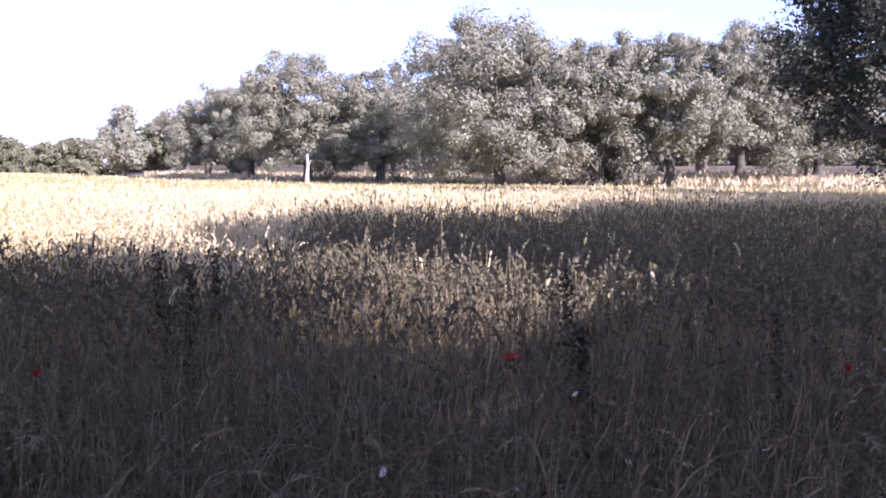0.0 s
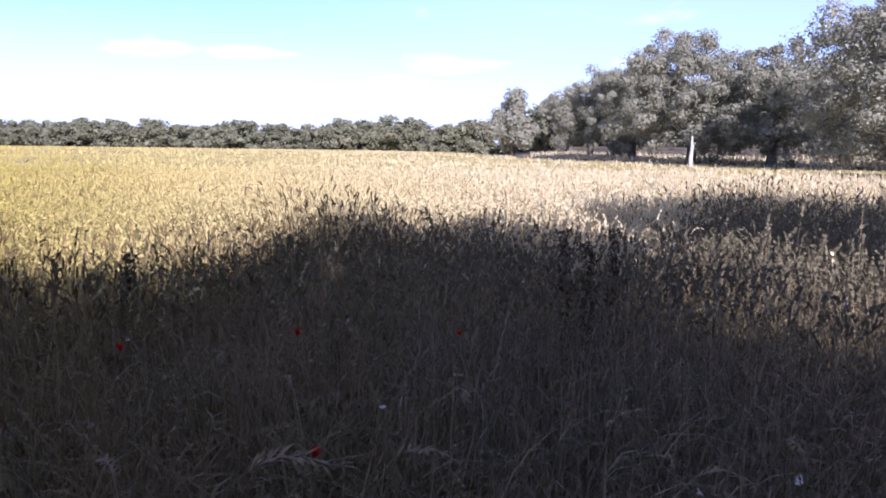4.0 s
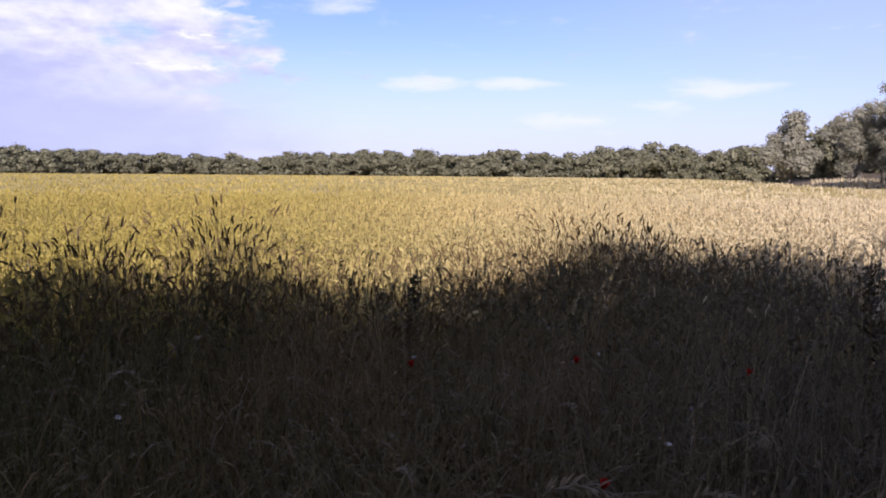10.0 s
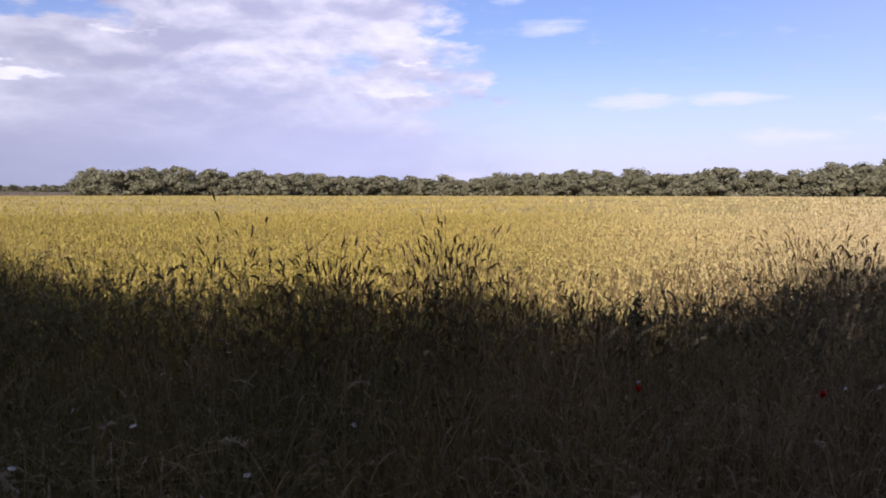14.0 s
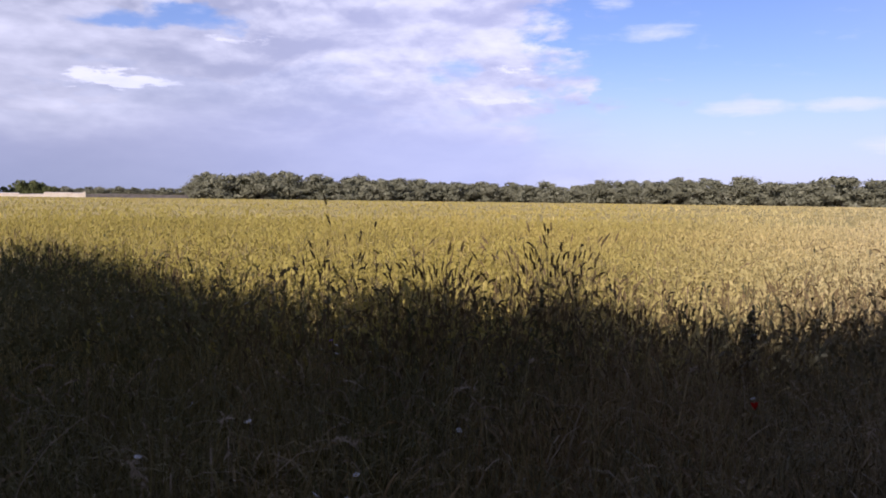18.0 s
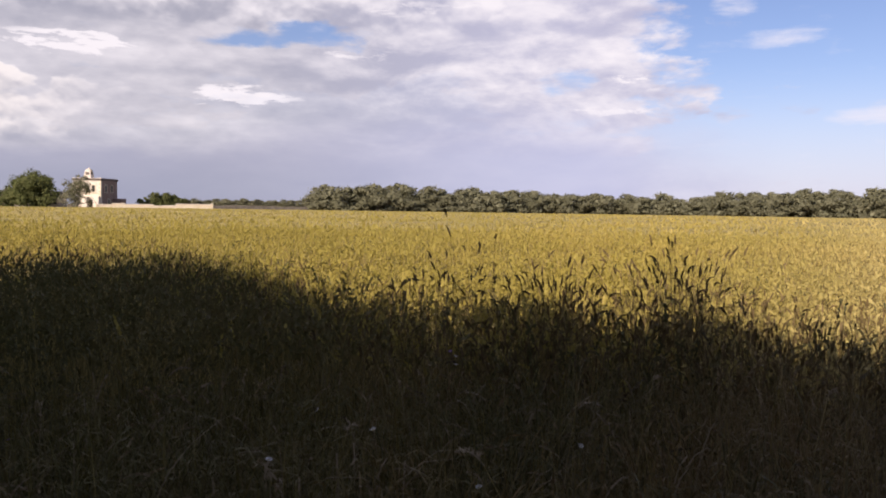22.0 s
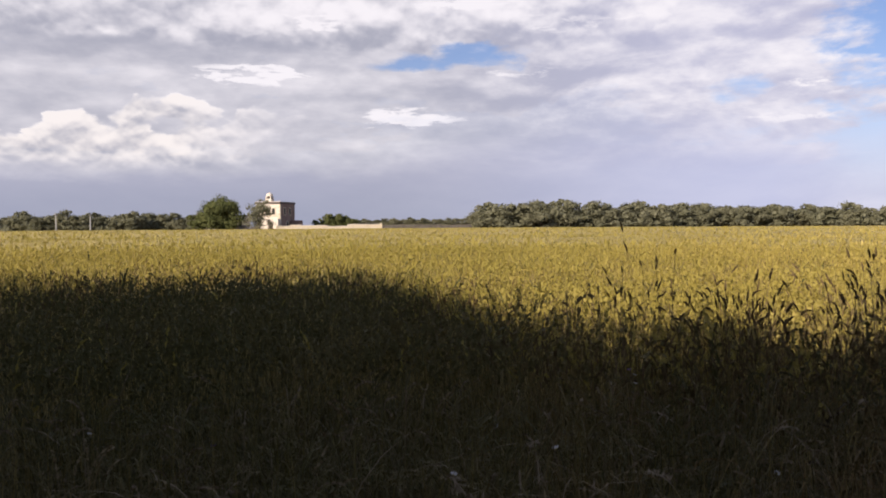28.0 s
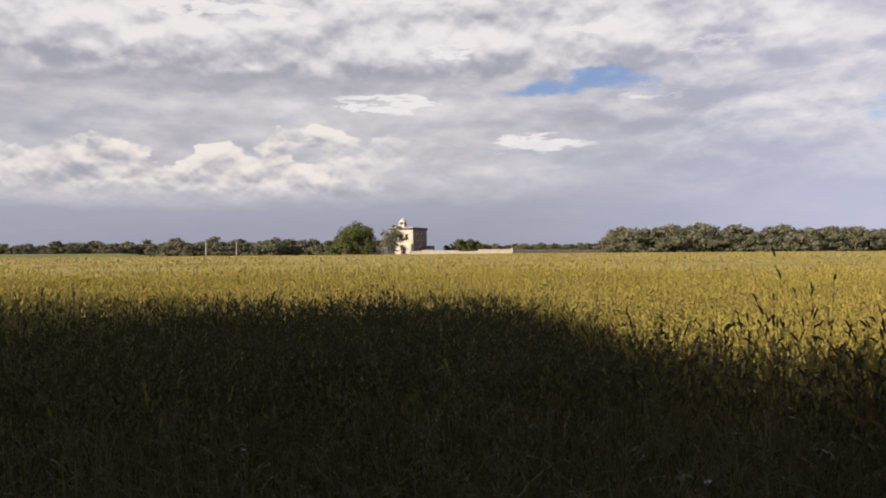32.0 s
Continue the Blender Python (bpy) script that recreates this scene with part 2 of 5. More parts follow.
# ---------------------------------------------------------------- materials
def plant(name, low, high, patch, thin=0.3, rough=0.6, big=0.5, gloss=0.12, pale=None, tuft=None, lush_shade=None):
    """Leaf and straw: a colour for each blade, drifting over the field, with light coming through."""
    mat = bpy.data.materials.new(name)
    mat.use_nodes = True
    n = Nodes(mat.node_tree)
    geo = n.add("ShaderNodeNewGeometry")
    each = geo.outputs["Random Per Island"]
    drift = n.ramp(n.noise(geo.outputs["Position"], big, 4.0, 0.6), 0.38, 0.62)
    colour = n.mix(each, low, high)
    colour = n.mix(n.math("MULTIPLY", drift, 0.7), colour, patch)
    if tuft:
        # drifts of another growth, a stride or less across
        spot = n.add("ShaderNodeSeparateXYZ")
        n.put(spot.inputs[0], geo.outputs["Position"])
        upright = n.join(spot.outputs[0], spot.outputs[1], n.math("MULTIPLY", spot.outputs[2], 0.35))
        where = n.ramp(n.noise(upright, 1.5, 3.0, 0.55), 0.47, 0.58)
        colour = n.mix(n.math("MULTIPLY", where, 0.85), colour, tuft)
        green = n.ramp(n.noise(upright, 1.1, 2.0, 0.5, 0.4), 0.50, 0.60)
        colour = n.mix(n.math("MULTIPLY", green, 0.7), colour, (0.068, 0.078, 0.028))
    if pale:
        # towards the grove drier crop is bleached for the exposure, grasses darkened for shade
        spot = n.add("ShaderNodeSeparateXYZ")
        n.put(spot.inputs[0], geo.outputs["Position"])
        side = n.math("ADD", n.math("MULTIPLY", spot.outputs[1], 0.86), n.math("MULTIPLY", spot.outputs[0], 1.2))
        dry = n.ramp(n.math("DIVIDE", side, n.math("ADD", 2.0, n.add_length(geo.outputs["Position"]))), -0.58, 0.52)
        colour = n.mix(n.math("MULTIPLY", dry, 0.85), colour, pale)
        if lush_shade:
            # away from the grove the crop turns greener; grasses darken, with shade put in
            off_grove = n.ramp(n.math("DIVIDE", side, n.math("ADD", -2.0, n.math("MULTIPLY", n.add_length(geo.outputs["Position"]), -1.0))), 0.45, 0.95)
            colour = n.mix(n.math("MULTIPLY", off_grove, 0.8), colour, lush_shade)
    fine = n.noise(geo.outputs["Position"], 45.0, 2.0)
    colour = n.mix(n.math("MULTIPLY", n.math("SUBTRACT", fine, 0.25, clamp=True), 0.5), colour, tuple(c * 0.45 for c in low))
    body = n.add("ShaderNodeBsdfPrincipled")
    n.put(body.inputs["Base Color"], colour)
    n.put(body.inputs["Roughness"], rough)
    n.put(body.inputs["Specular IOR Level"], gloss)
    through_leaf = n.add("ShaderNodeBsdfTranslucent")
    n.put(through_leaf.inputs[0], colour)
    both = n.add("ShaderNodeMixShader")
    n.put(both.inputs[0], thin)
    n.put(both.inputs[1], body.outputs[0])
    n.put(both.inputs[2], through_leaf.outputs[0])
    n.put(n.add("ShaderNodeOutputMaterial").inputs[0], both.outputs[0])
    return mat


def solid(name, low, high, scale=3.0, rough=0.8, bump=0.4, fine=30.0, stain=None, depth=0.02):
    """Opaque surfaces: two tones at two scales, stains and relief."""
    mat = bpy.data.materials.new(name)
    mat.use_nodes = True
    n = Nodes(mat.node_tree)
    at = n.add("ShaderNodeNewGeometry").outputs["Position"]
    broad = n.ramp(n.noise(at, scale, 5.0, 0.6), 0.3, 0.7)
    grain = n.noise(at, fine, 4.0, 0.65)
    colour = n.mix(broad, low, high)
    colour = n.mix(n.math("MULTIPLY", grain, 0.45), colour, tuple(c * 0.6 for c in low))
    if stain:
        colour = n.mix(n.math("MULTIPLY", n.ramp(n.noise(at, scale * 2.7, 6.0, 0.7), 0.52, 0.75), 0.8), colour, stain)
    body = n.add("ShaderNodeBsdfPrincipled")
    n.put(body.inputs["Base Color"], colour)
    n.put(body.inputs["Roughness"], rough)
    relief_node = n.add("ShaderNodeBump")
    n.put(relief_node.inputs["Strength"], bump)
    n.put(relief_node.inputs["Distance"], depth)
    n.put(relief_node.inputs["Height"], grain)
    n.put(body.inputs["Normal"], relief_node.outputs[0])
    n.put(n.add("ShaderNodeOutputMaterial").inputs[0], body.outputs[0])
    return mat


EAR = plant("ripe_ear", (0.42, 0.33, 0.074), (0.76, 0.585, 0.195), (0.40, 0.335, 0.072), 0.25, big=0.12, pale=(0.78, 0.66, 0.45), lush_shade=(0.385, 0.32, 0.074))
STEM = plant("straw_stem", (0.26, 0.195, 0.065), (0.42, 0.32, 0.12), (0.17, 0.15, 0.045), 0.2, big=0.8, pale=(0.40, 0.315, 0.20))
BLADE = plant("drying_blade", (0.155, 0.125, 0.043), (0.32, 0.24, 0.097), (0.12, 0.12, 0.039), 0.2, big=0.8, pale=(0.28, 0.22, 0.155), tuft=(0.22, 0.143, 0.055), lush_shade=(0.13, 0.127, 0.044))
# wild grass, darkened so that the shade round the camera is in its colour
SHADE_WILD = plant("wild_grass", (0.165, 0.125, 0.046), (0.31, 0.232, 0.092), (0.085, 0.092, 0.032), 0.2, big=1.1, pale=(0.115, 0.098, 0.064), tuft=(0.27, 0.164, 0.062), lush_shade=(0.105, 0.105, 0.037))
# barley ears with the trees' shade put into their darker colour
SHADE_BARLEY = plant("shade_dark_barley", (0.21, 0.158, 0.061), (0.38, 0.29, 0.124), (0.135, 0.128, 0.045), 0.2, big=0.9, pale=(0.165, 0.143, 0.097), tuft=(0.25, 0.168, 0.074), lush_shade=(0.118, 0.115, 0.042))
GREEN = plant("green_weed", (0.07, 0.09, 0.03), (0.13, 0.15, 0.06), (0.08, 0.09, 0.04), 0.25, big=0.8)
DOCK = plant("seeding_dock", (0.075, 0.054, 0.03), (0.15, 0.105, 0.055), (0.07, 0.062, 0.03), 0.1, big=2.0)
DARK_EAR = plant("dark_ripe_ear", (0.12, 0.083, 0.038), (0.33, 0.235, 0.11), (0.14, 0.105, 0.046), 0.1, big=2.0)
POPPY = plant("poppy_petal", (0.40, 0.016, 0.01), (0.55, 0.03, 0.015), (0.45, 0.016, 0.008), 0.35, big=3.0)
WHITE = plant("white_petal", (0.62, 0.60, 0.55), (0.8, 0.78, 0.74), (0.7, 0.66, 0.6), 0.25, big=3.0)
PURPLE = plant("purple_petal", (0.28, 0.16, 0.42), (0.4, 0.25, 0.55), (0.3, 0.18, 0.5), 0.25, big=3.0)
OLIVE = plant("olive_leaf", (0.235, 0.222, 0.16), (0.43, 0.41, 0.30), (0.30, 0.288, 0.21), 0.24, rough=0.6, big=0.9, gloss=0.2)
OLIVE_FAR = plant("far_olive_leaf", (0.14, 0.138, 0.08), (0.34, 0.325, 0.21), (0.20, 0.195, 0.12), 0.2, big=0.12)
# leaf colour darkened to carry the shade on the near right-hand tree
SHADE_LEAF = plant("shade_dark_leaf", (0.035, 0.04, 0.03), (0.095, 0.10, 0.072), (0.05, 0.056, 0.04), 0.15, rough=0.45, big=0.9, gloss=0.35)
FRESH = plant("fresh_leaf", (0.115, 0.13, 0.045), (0.21, 0.215, 0.085), (0.13, 0.145, 0.05), 0.22, big=0.3)
MEADOW = plant("meadow_grass", (0.25, 0.27, 0.07), (0.38, 0.38, 0.11), (0.30, 0.31, 0.08), 0.2, big=0.2)
BARK = solid("grey_bark", (0.10, 0.085, 0.065), (0.20, 0.175, 0.14), 4.0, 0.9, 0.9, 22.0, depth=0.05)
PALE_BARK = solid("bleached_wood", (0.42, 0.39, 0.34), (0.6, 0.56, 0.5), 5.0, 0.85, 0.6, 30.0, (0.2, 0.18, 0.15))
SOIL = solid("dry_soil", (0.16, 0.115, 0.07), (0.30, 0.23, 0.13), 0.35, 0.95, 0.8, 6.0, (0.12, 0.12, 0.05), depth=0.06)
CROP_MASS = solid("crop_mass", (0.50, 0.385, 0.11), (0.64, 0.50, 0.17), 0.10, 0.9, 1.0, 5.0, (0.42, 0.36, 0.095), depth=0.25)
LIME = solid("lime_plaster", (0.83, 0.72, 0.61), (0.89, 0.81, 0.71), 0.5, 0.9, 0.3, 8.0, (0.46, 0.34, 0.26))
# rose plaster made darker, with the side wall's shade in its colour
SHADED_ROSE = solid("shaded_rose_plaster", (0.30, 0.205, 0.16), (0.40, 0.285, 0.23), 0.5, 0.9, 0.3, 8.0, (0.22, 0.15, 0.12))
CREAM = solid("cream_stone", (0.74, 0.62, 0.44), (0.82, 0.72, 0.55), 0.6, 0.9, 0.5, 6.0, (0.4, 0.33, 0.24))
# cornice stone, the shade at the roof edge put into its dark tone
CORNICE = solid("shaded_cornice", (0.12, 0.09, 0.075), (0.2, 0.155, 0.13), 0.8, 0.9, 0.4, 8.0)
VOID = solid("dark_opening", (0.03, 0.026, 0.024), (0.05, 0.043, 0.04), 1.0, 0.7, 0.1)
CONCRETE = solid("pole_concrete", (0.46, 0.44, 0.41), (0.56, 0.54, 0.5), 2.0, 0.9, 0.3, 25.0)
DRYWALL = solid("dark_field_stone", (0.10, 0.085, 0.07), (0.19, 0.165, 0.14), 0.8, 0.95, 0.8, 4.0, depth=0.1)
PALE_STRAW = plant("bleached_straw", (0.22, 0.165, 0.095), (0.36, 0.28, 0.17), (0.25, 0.19, 0.11), 0.25, big=2.0)
STALK_MAT = plant("dry_weed_stalk", (0.24, 0.17, 0.075), (0.44, 0.33, 0.165), (0.24, 0.18, 0.075), 0.2, big=1.0)


# ---------------------------------------------------------------- mesh helpers
def quads(name, v, material, loops=None):
    """One mesh from an array of corners (n, 4, 3), each a quad of its own; or from shared corners and index rows."""
    v = np.asarray(v, dtype=np.float32)
    if loops is None:
        loops = np.arange(v.shape[0] * 4, dtype=np.int32)
        v = v.reshape(-1, 3)
    loops = np.asarray(loops, dtype=np.int32).reshape(-1)
    count = len(loops) // 4
    mesh = bpy.data.meshes.new(name)
    mesh.vertices.add(len(v))
    mesh.vertices.foreach_set("co", v.reshape(-1))
    mesh.loops.add(len(loops))
    mesh.loops.foreach_set("vertex_index", loops)
    mesh.polygons.add(count)
    mesh.polygons.foreach_set("loop_start", np.arange(0, count * 4, 4, dtype=np.int32))
    mesh.update(calc_edges=True)
    mesh.materials.append(material)
    return mesh


def under(name, mesh, parent=None, label="", smooth=False):
    ob = new(name, mesh)
    if smooth:
        mesh.polygons.foreach_set("use_smooth", [True] * len(mesh.polygons))
    if parent:
        ob.parent = parent
    return tagged(ob, label)


def part(name, bm, material, parent, label=""):
    """Links a bmesh as one mesh object under a thing or a part."""
    mesh = bpy.data.meshes.new(name)
    bm.to_mesh(mesh)
    bm.free()
    mesh.materials.append(material)
    return under(name, mesh, parent, label)


def box(x0, y0, z0, x1, y1, z1, bevel=0.0, bm=None):
    bm = bm or bmesh.new()
    m = Matrix.LocRotScale(((x0 + x1) / 2, (y0 + y1) / 2, (z0 + z1) / 2), None, (abs(x1 - x0), abs(y1 - y0), abs(z1 - z0)))
    made = bmesh.ops.create_cube(bm, size=1.0, matrix=m)
    if bevel:
        edges = {e for vert in made["verts"] for e in vert.link_edges}
        bmesh.ops.bevel(bm, geom=list(edges), offset=bevel, segments=2, affect="EDGES")
    return bm


def tube(points, radii, sides=7, wobble=0.0, rng=None):
    """A tapered tube along points, as shared corners and index rows."""
    points, radii = np.asarray(points, float), np.asarray(radii, float)
    tang = np.gradient(points, axis=0)
    tang /= np.linalg.norm(tang, axis=1, keepdims=True) + 1e-9
    ref = np.where(np.abs(tang[:, 2:3]) > 0.9, np.array([[1.0, 0, 0]]), np.array([[0, 0, 1.0]]))
    u = np.cross(tang, ref)
    u /= np.linalg.norm(u, axis=1, keepdims=True)
    w = np.cross(tang, u)
    a = np.linspace(0, 2 * np.pi, sides, endpoint=False)
    r = radii[:, None] * np.ones(sides)
    if wobble:
        r = r * (1 + wobble * rng.uniform(-1, 1, r.shape))
    v = points[:, None, :] + r[..., None] * (np.cos(a)[None, :, None] * u[:, None, :] + np.sin(a)[None, :, None] * w[:, None, :])
    k = np.arange(len(points) - 1)[:, None] * sides
    j = np.arange(sides)[None, :]
    j2 = (j + 1) % sides
    rows = np.stack([k + j, k + j2, k + sides + j2, k + sides + j], -1).reshape(-1, 4)
    return v.reshape(-1, 3), rows


def spikelets(tip, yaw, ang, nod, size, thick, count, gen, loose=0.35):
    """Ears of grain: small overlapping husks set along a nodding axis from the tip of each stem, a diamond for each husk."""
    out = []
    n = len(tip)
    for i in range(count):
        s = (i + gen.uniform(0.1, 0.9, n)) / count
        a_mid, a_here = ang + nod * s * 0.5, ang + nod * s
        reach = s * size
        at = tip + np.stack([np.sin(a_mid) * reach * np.cos(yaw), np.sin(a_mid) * reach * np.sin(yaw), np.cos(a_mid) * reach], -1)
        along = np.stack([np.sin(a_here) * np.cos(yaw), np.sin(a_here) * np.sin(yaw), np.cos(a_here)], -1) + gen.normal(0, loose, (n, 3))
        along /= np.linalg.norm(along, axis=1, keepdims=True)
        across = np.cross(along, gen.normal(0, 1, (n, 3)))
        across /= np.linalg.norm(across, axis=1, keepdims=True) + 1e-9
        half = (size / count * gen.uniform(0.75, 1.25, n))[:, None]
        wide = (thick * gen.uniform(0.2, 0.38, n))[:, None]
        out.append(np.stack([at - along * half, at + across * wide, at + along * half, at - across * wide], 1))
    return np.concatenate(out)


def ribbons(p0, yaw, tilt, bend, length, width, profile, cross=False):
    """Bent ribbons: they start at p0, lean by tilt towards yaw and bend on; widths follow profile. Returns quads, tips and end angles."""
    n, k = len(p0), len(profile)
    s = np.linspace(0, 1, k)
    ang = tilt[:, None] + bend[:, None] * s[None, :]
    step = (length / (k - 1))[:, None]
    mid = (ang[:, 1:] + ang[:, :-1]) / 2
    out = np.concatenate([np.zeros((n, 1)), np.cumsum(np.sin(mid) * step, 1)], 1)
    up = np.concatenate([np.zeros((n, 1)), np.cumsum(np.cos(mid) * step, 1)], 1)
    cy, sn = np.cos(yaw)[:, None], np.sin(yaw)[:, None]
    line = np.stack([p0[:, 0:1] + out * cy, p0[:, 1:2] + out * sn, p0[:, 2:3] + up], -1)
    if cross:
        side = np.stack([np.cos(ang) * cy, np.cos(ang) * sn, -np.sin(ang)], -1)
    else:
        side = np.stack([-sn, cy, np.zeros_like(sn)], -1) * np.ones((1, k, 1))
    half = side * (width[:, None] * np.asarray(profile)[None, :] / 2)[..., None]
    a, b = line - half, line + half
    q = np.stack([a[:, :-1], b[:, :-1], b[:, 1:], a[:, 1:]], 2).reshape(-1, 4, 3)
    return q, line[:, -1], ang[:, -1]


def spikes(tip, yaw, ang, nod, size, thick):
    """Plump closed ears: two crossed lens-shaped ribbons on the tip of each stem."""
    shape = (0.25, 0.85, 1.0, 0.9, 0.6, 0.1)
    return np.concatenate([ribbons(tip, yaw, ang, nod, size, thick, shape, side)[0] for side in (False, True)])


# ---------------------------------------------------------------- the land
EDGE_AZ = [-60, -40, -26, -10, 0, 9, 17, 21, 25, 29, 90, 102, 140]
EDGE_D = [34, 36, 38, 40, 45, 52, 62, 86, 150, 205, 208, 196, 190]


def crop_edge(az_deg):
    return np.interp(az_deg, EDGE_AZ, EDGE_D)


def ease(t):
    t = np.clip(t, 0, 1)
    return t * t * (3 - 2 * t)


def ground_z(x, y):
    """The field is level; the grove stands on a low bank that climbs gently."""
    x, y = np.asarray(x, float), np.asarray(y, float)
    d, a = np.hypot(x, y), np.degrees(np.arctan2(-x, y))
    past = d - crop_edge(a)
    fade = (1 - ease((a - 18) / 8)) * ease((a + 75) / 30)
    return fade * (0.85 * ease((past + 1) / 6) + 2.6 * np.clip(past / 170, 0, 1))


def sheet(name, radii, angles, height, material):
    r, a = np.meshgrid(radii, np.radians(angles), indexing="ij")
    x, y = -r * np.sin(a), r * np.cos(a)
    v = np.stack([x, y, height(x, y, r, np.degrees(a))], -1).reshape(-1, 3)
    n, m = r.shape
    k = np.arange(n - 1)[:, None] * m
    j = np.arange(m - 1)[None, :]
    rows = np.stack([k + j, k + m + j, k + m + j + 1, k + j + 1], -1).reshape(-1, 4)
    return quads(name, v, material, rows)


def smooth_noise(x, y, size, seed=0.0):
    return np.sin(x / size + seed) * np.cos(y / size * 1.3 + seed * 2) + 0.5 * np.sin(x / size * 2.3 + y / size * 1.7 + seed)


land = under("ground", sheet("ground", np.concatenate([[0.0, 2], np.geomspace(4, 3000, 110)]), np.linspace(-180, 180, 241),
                             lambda x, y, r, a: ground_z(x, y) + np.where(r > 1, 0.02 * smooth_noise(x, y, 3.0), 0), SOIL), smooth=True)
tagged(land, "dry brown soil with dead grass under field and grove", "ground", kind="structure")

rng = np.random.default_rng(7)


def mass_height(x, y, r, a):
    top = np.interp(r, [6, 9, 16, 40, 300], [0.38, 0.60, 0.70, 0.80, 0.86])
    bumps = 0.035 * smooth_noise(x, y, 1.1, 1.0) + 0.03 * smooth_noise(x, y, 6.0, 2.0) + rng.normal(0, 0.03, r.shape)
    return top + bumps


mass_angles = np.linspace(-50, 142, 420)
share = np.concatenate([np.linspace(0, 1, 120) ** 2.2, [1.0]])
ga, gs = np.meshgrid(np.radians(mass_angles), share)
far = crop_edge(np.degrees(ga))
gr = 6 + (far - 6) * gs
gx, gy = -gr * np.sin(ga), gr * np.cos(ga)
gz = mass_height(gx, gy, gr, ga)
gz[-1] = -0.05
m = len(mass_angles)
k, j = np.arange(len(share) - 1)[:, None] * m, np.arange(m - 1)[None, :]
mass = under("crop_canopy", quads("crop_canopy", np.stack([gx, gy, gz], -1).reshape(-1, 3), CROP_MASS,
                                  np.stack([k + j, k + m + j, k + m + j + 1, k + j + 1], -1)), smooth=True)
tagged(mass, "dense standing mass of ripe golden cereal crop", "crop", kind="stuff")


# ---------------------------------------------------------------- the standing crop
def scatter(r0, r1, density, a0=-42.0, a1=136.0):
    """Random places in a ring sector that lie inside the field."""
    area = radians(a1 - a0) / 2 * (r1 ** 2 - r0 ** 2)
    n = int(area * density)
    r = np.sqrt(rng.uniform(r0 ** 2, r1 ** 2, n))
    a = rng.uniform(a0, a1, n)
    keep = r < np.where((a > -60) & (a < 140), crop_edge(a), 99) - 0.3
    r, a = r[keep], np.radians(a[keep])
    return np.stack([-r * np.sin(a), r * np.cos(a), np.zeros(len(r))], -1), r


def clumpy(p, size, seed):
    return 0.5 + 0.33 * smooth_noise(p[:, 0], p[:, 1], size, seed)


# the edge of the trees' shade: bearing, and the distance at that bearing
SHADE_EDGE = ([-42, -26, -8, 7, 12, 16, 22, 30, 36, 42, 47, 50, 55, 61, 70, 76, 81, 86, 92, 100, 105, 113, 123, 136],
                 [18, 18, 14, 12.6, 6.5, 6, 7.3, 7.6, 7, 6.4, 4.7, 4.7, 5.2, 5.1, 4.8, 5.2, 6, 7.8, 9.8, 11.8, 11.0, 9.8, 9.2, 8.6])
EARS, STEMS, BLADES, SHADE_EARS = [], [], [], []


def cereal(p, r, stem_profile, husks, leaves, leaf_profile, wide, seed, awns=0, plump=1.0):
    """Stalks with nodding ears and dry blades."""
    n = len(p)
    wild = clumpy(p, 1.7, seed)
    h = rng.normal(0.83, 0.09, n) + 0.14 * (wild - 0.5) + np.where(rng.random(n) < 0.05, rng.uniform(0.06, 0.22, n), 0)
    h *= np.interp(r, [0.8, 1.6, 3], [0.72, 0.86, 1.0])
    yaw = rng.uniform(0, 2 * np.pi, n)
    tilt, bend = np.abs(rng.normal(0.06, 0.09, n)), np.abs(rng.normal(0.16, 0.2, n))
    q, tip, ang = ribbons(p, yaw, tilt, bend, h, np.full(n, 0.0036) * wide, stem_profile)
    STEMS.append(q)
    size = rng.uniform(0.07, 0.12, n) * (1 + (wide - 1) * 0.15)
    nod = np.where(rng.random(n) < 0.35, rng.uniform(0.6, 1.9, n), np.abs(rng.normal(0.25, 0.25, n)))
    thick = rng.uniform(0.009, 0.014, n) * wide * plump
    ears = SHADE_EARS if awns else EARS
    husk = spikelets(tip, yaw, ang, nod, size, thick, husks, rng)
    # inside the shade edge ears take the darker material, shade put into colour
    share = np.interp(r / np.interp(np.degrees(np.arctan2(-p[:, 0], p[:, 1])), *SHADE_EDGE), [0.8, 1.12], [0.985, 0.04])
    shade_dark = np.tile(rng.random(n) < share, husks) | bool(awns)
    SHADE_EARS.append(husk[shade_dark])
    EARS.append(husk[~shade_dark])
    for _ in range(awns):
        pick = rng.random(n) < 0.6
        m = pick.sum()
        ears.append(ribbons(tip[pick], yaw[pick] + rng.normal(0, 0.5, m), ang[pick] + nod[pick] * 0.4 + rng.normal(0, 0.25, m),
                            nod[pick] * 0.5, size[pick] + rng.uniform(0.02, 0.05, m), np.full(m, 0.0012), (1, 0.8, 0.3))[0])
    for _ in range(leaves):
        at = p.copy()
        at[:, 2] = h * rng.uniform(0.15, 0.85, n)
        BLADES.append(ribbons(at, rng.uniform(0, 2 * np.pi, n), rng.uniform(0.1, 0.9, n), rng.uniform(0.3, 2.4, n), rng.uniform(0.12, 0.34, n),
                              rng.uniform(0.003, 0.0065, n) * wide, leaf_profile)[0])


p, r = scatter(0.9, 4.2, 190)
cereal(p, r, (1, 1, 0.9, 0.7), 12, 3, (0.7, 1, 0.8, 0.05), 0.8, 0.3, 2)
p, r = scatter(4.2, 10, 300)
cereal(p, r, (1, 0.9, 0.6), 6, 1, (1, 1, 0.1), 1.1, 1.3, 0, 2.5)
p, r = scatter(10, 26, 115)
cereal(p, r, (1, 0.8), 3, 0, (1, 0.2), 1.9, 2.3, 0, 1.3)
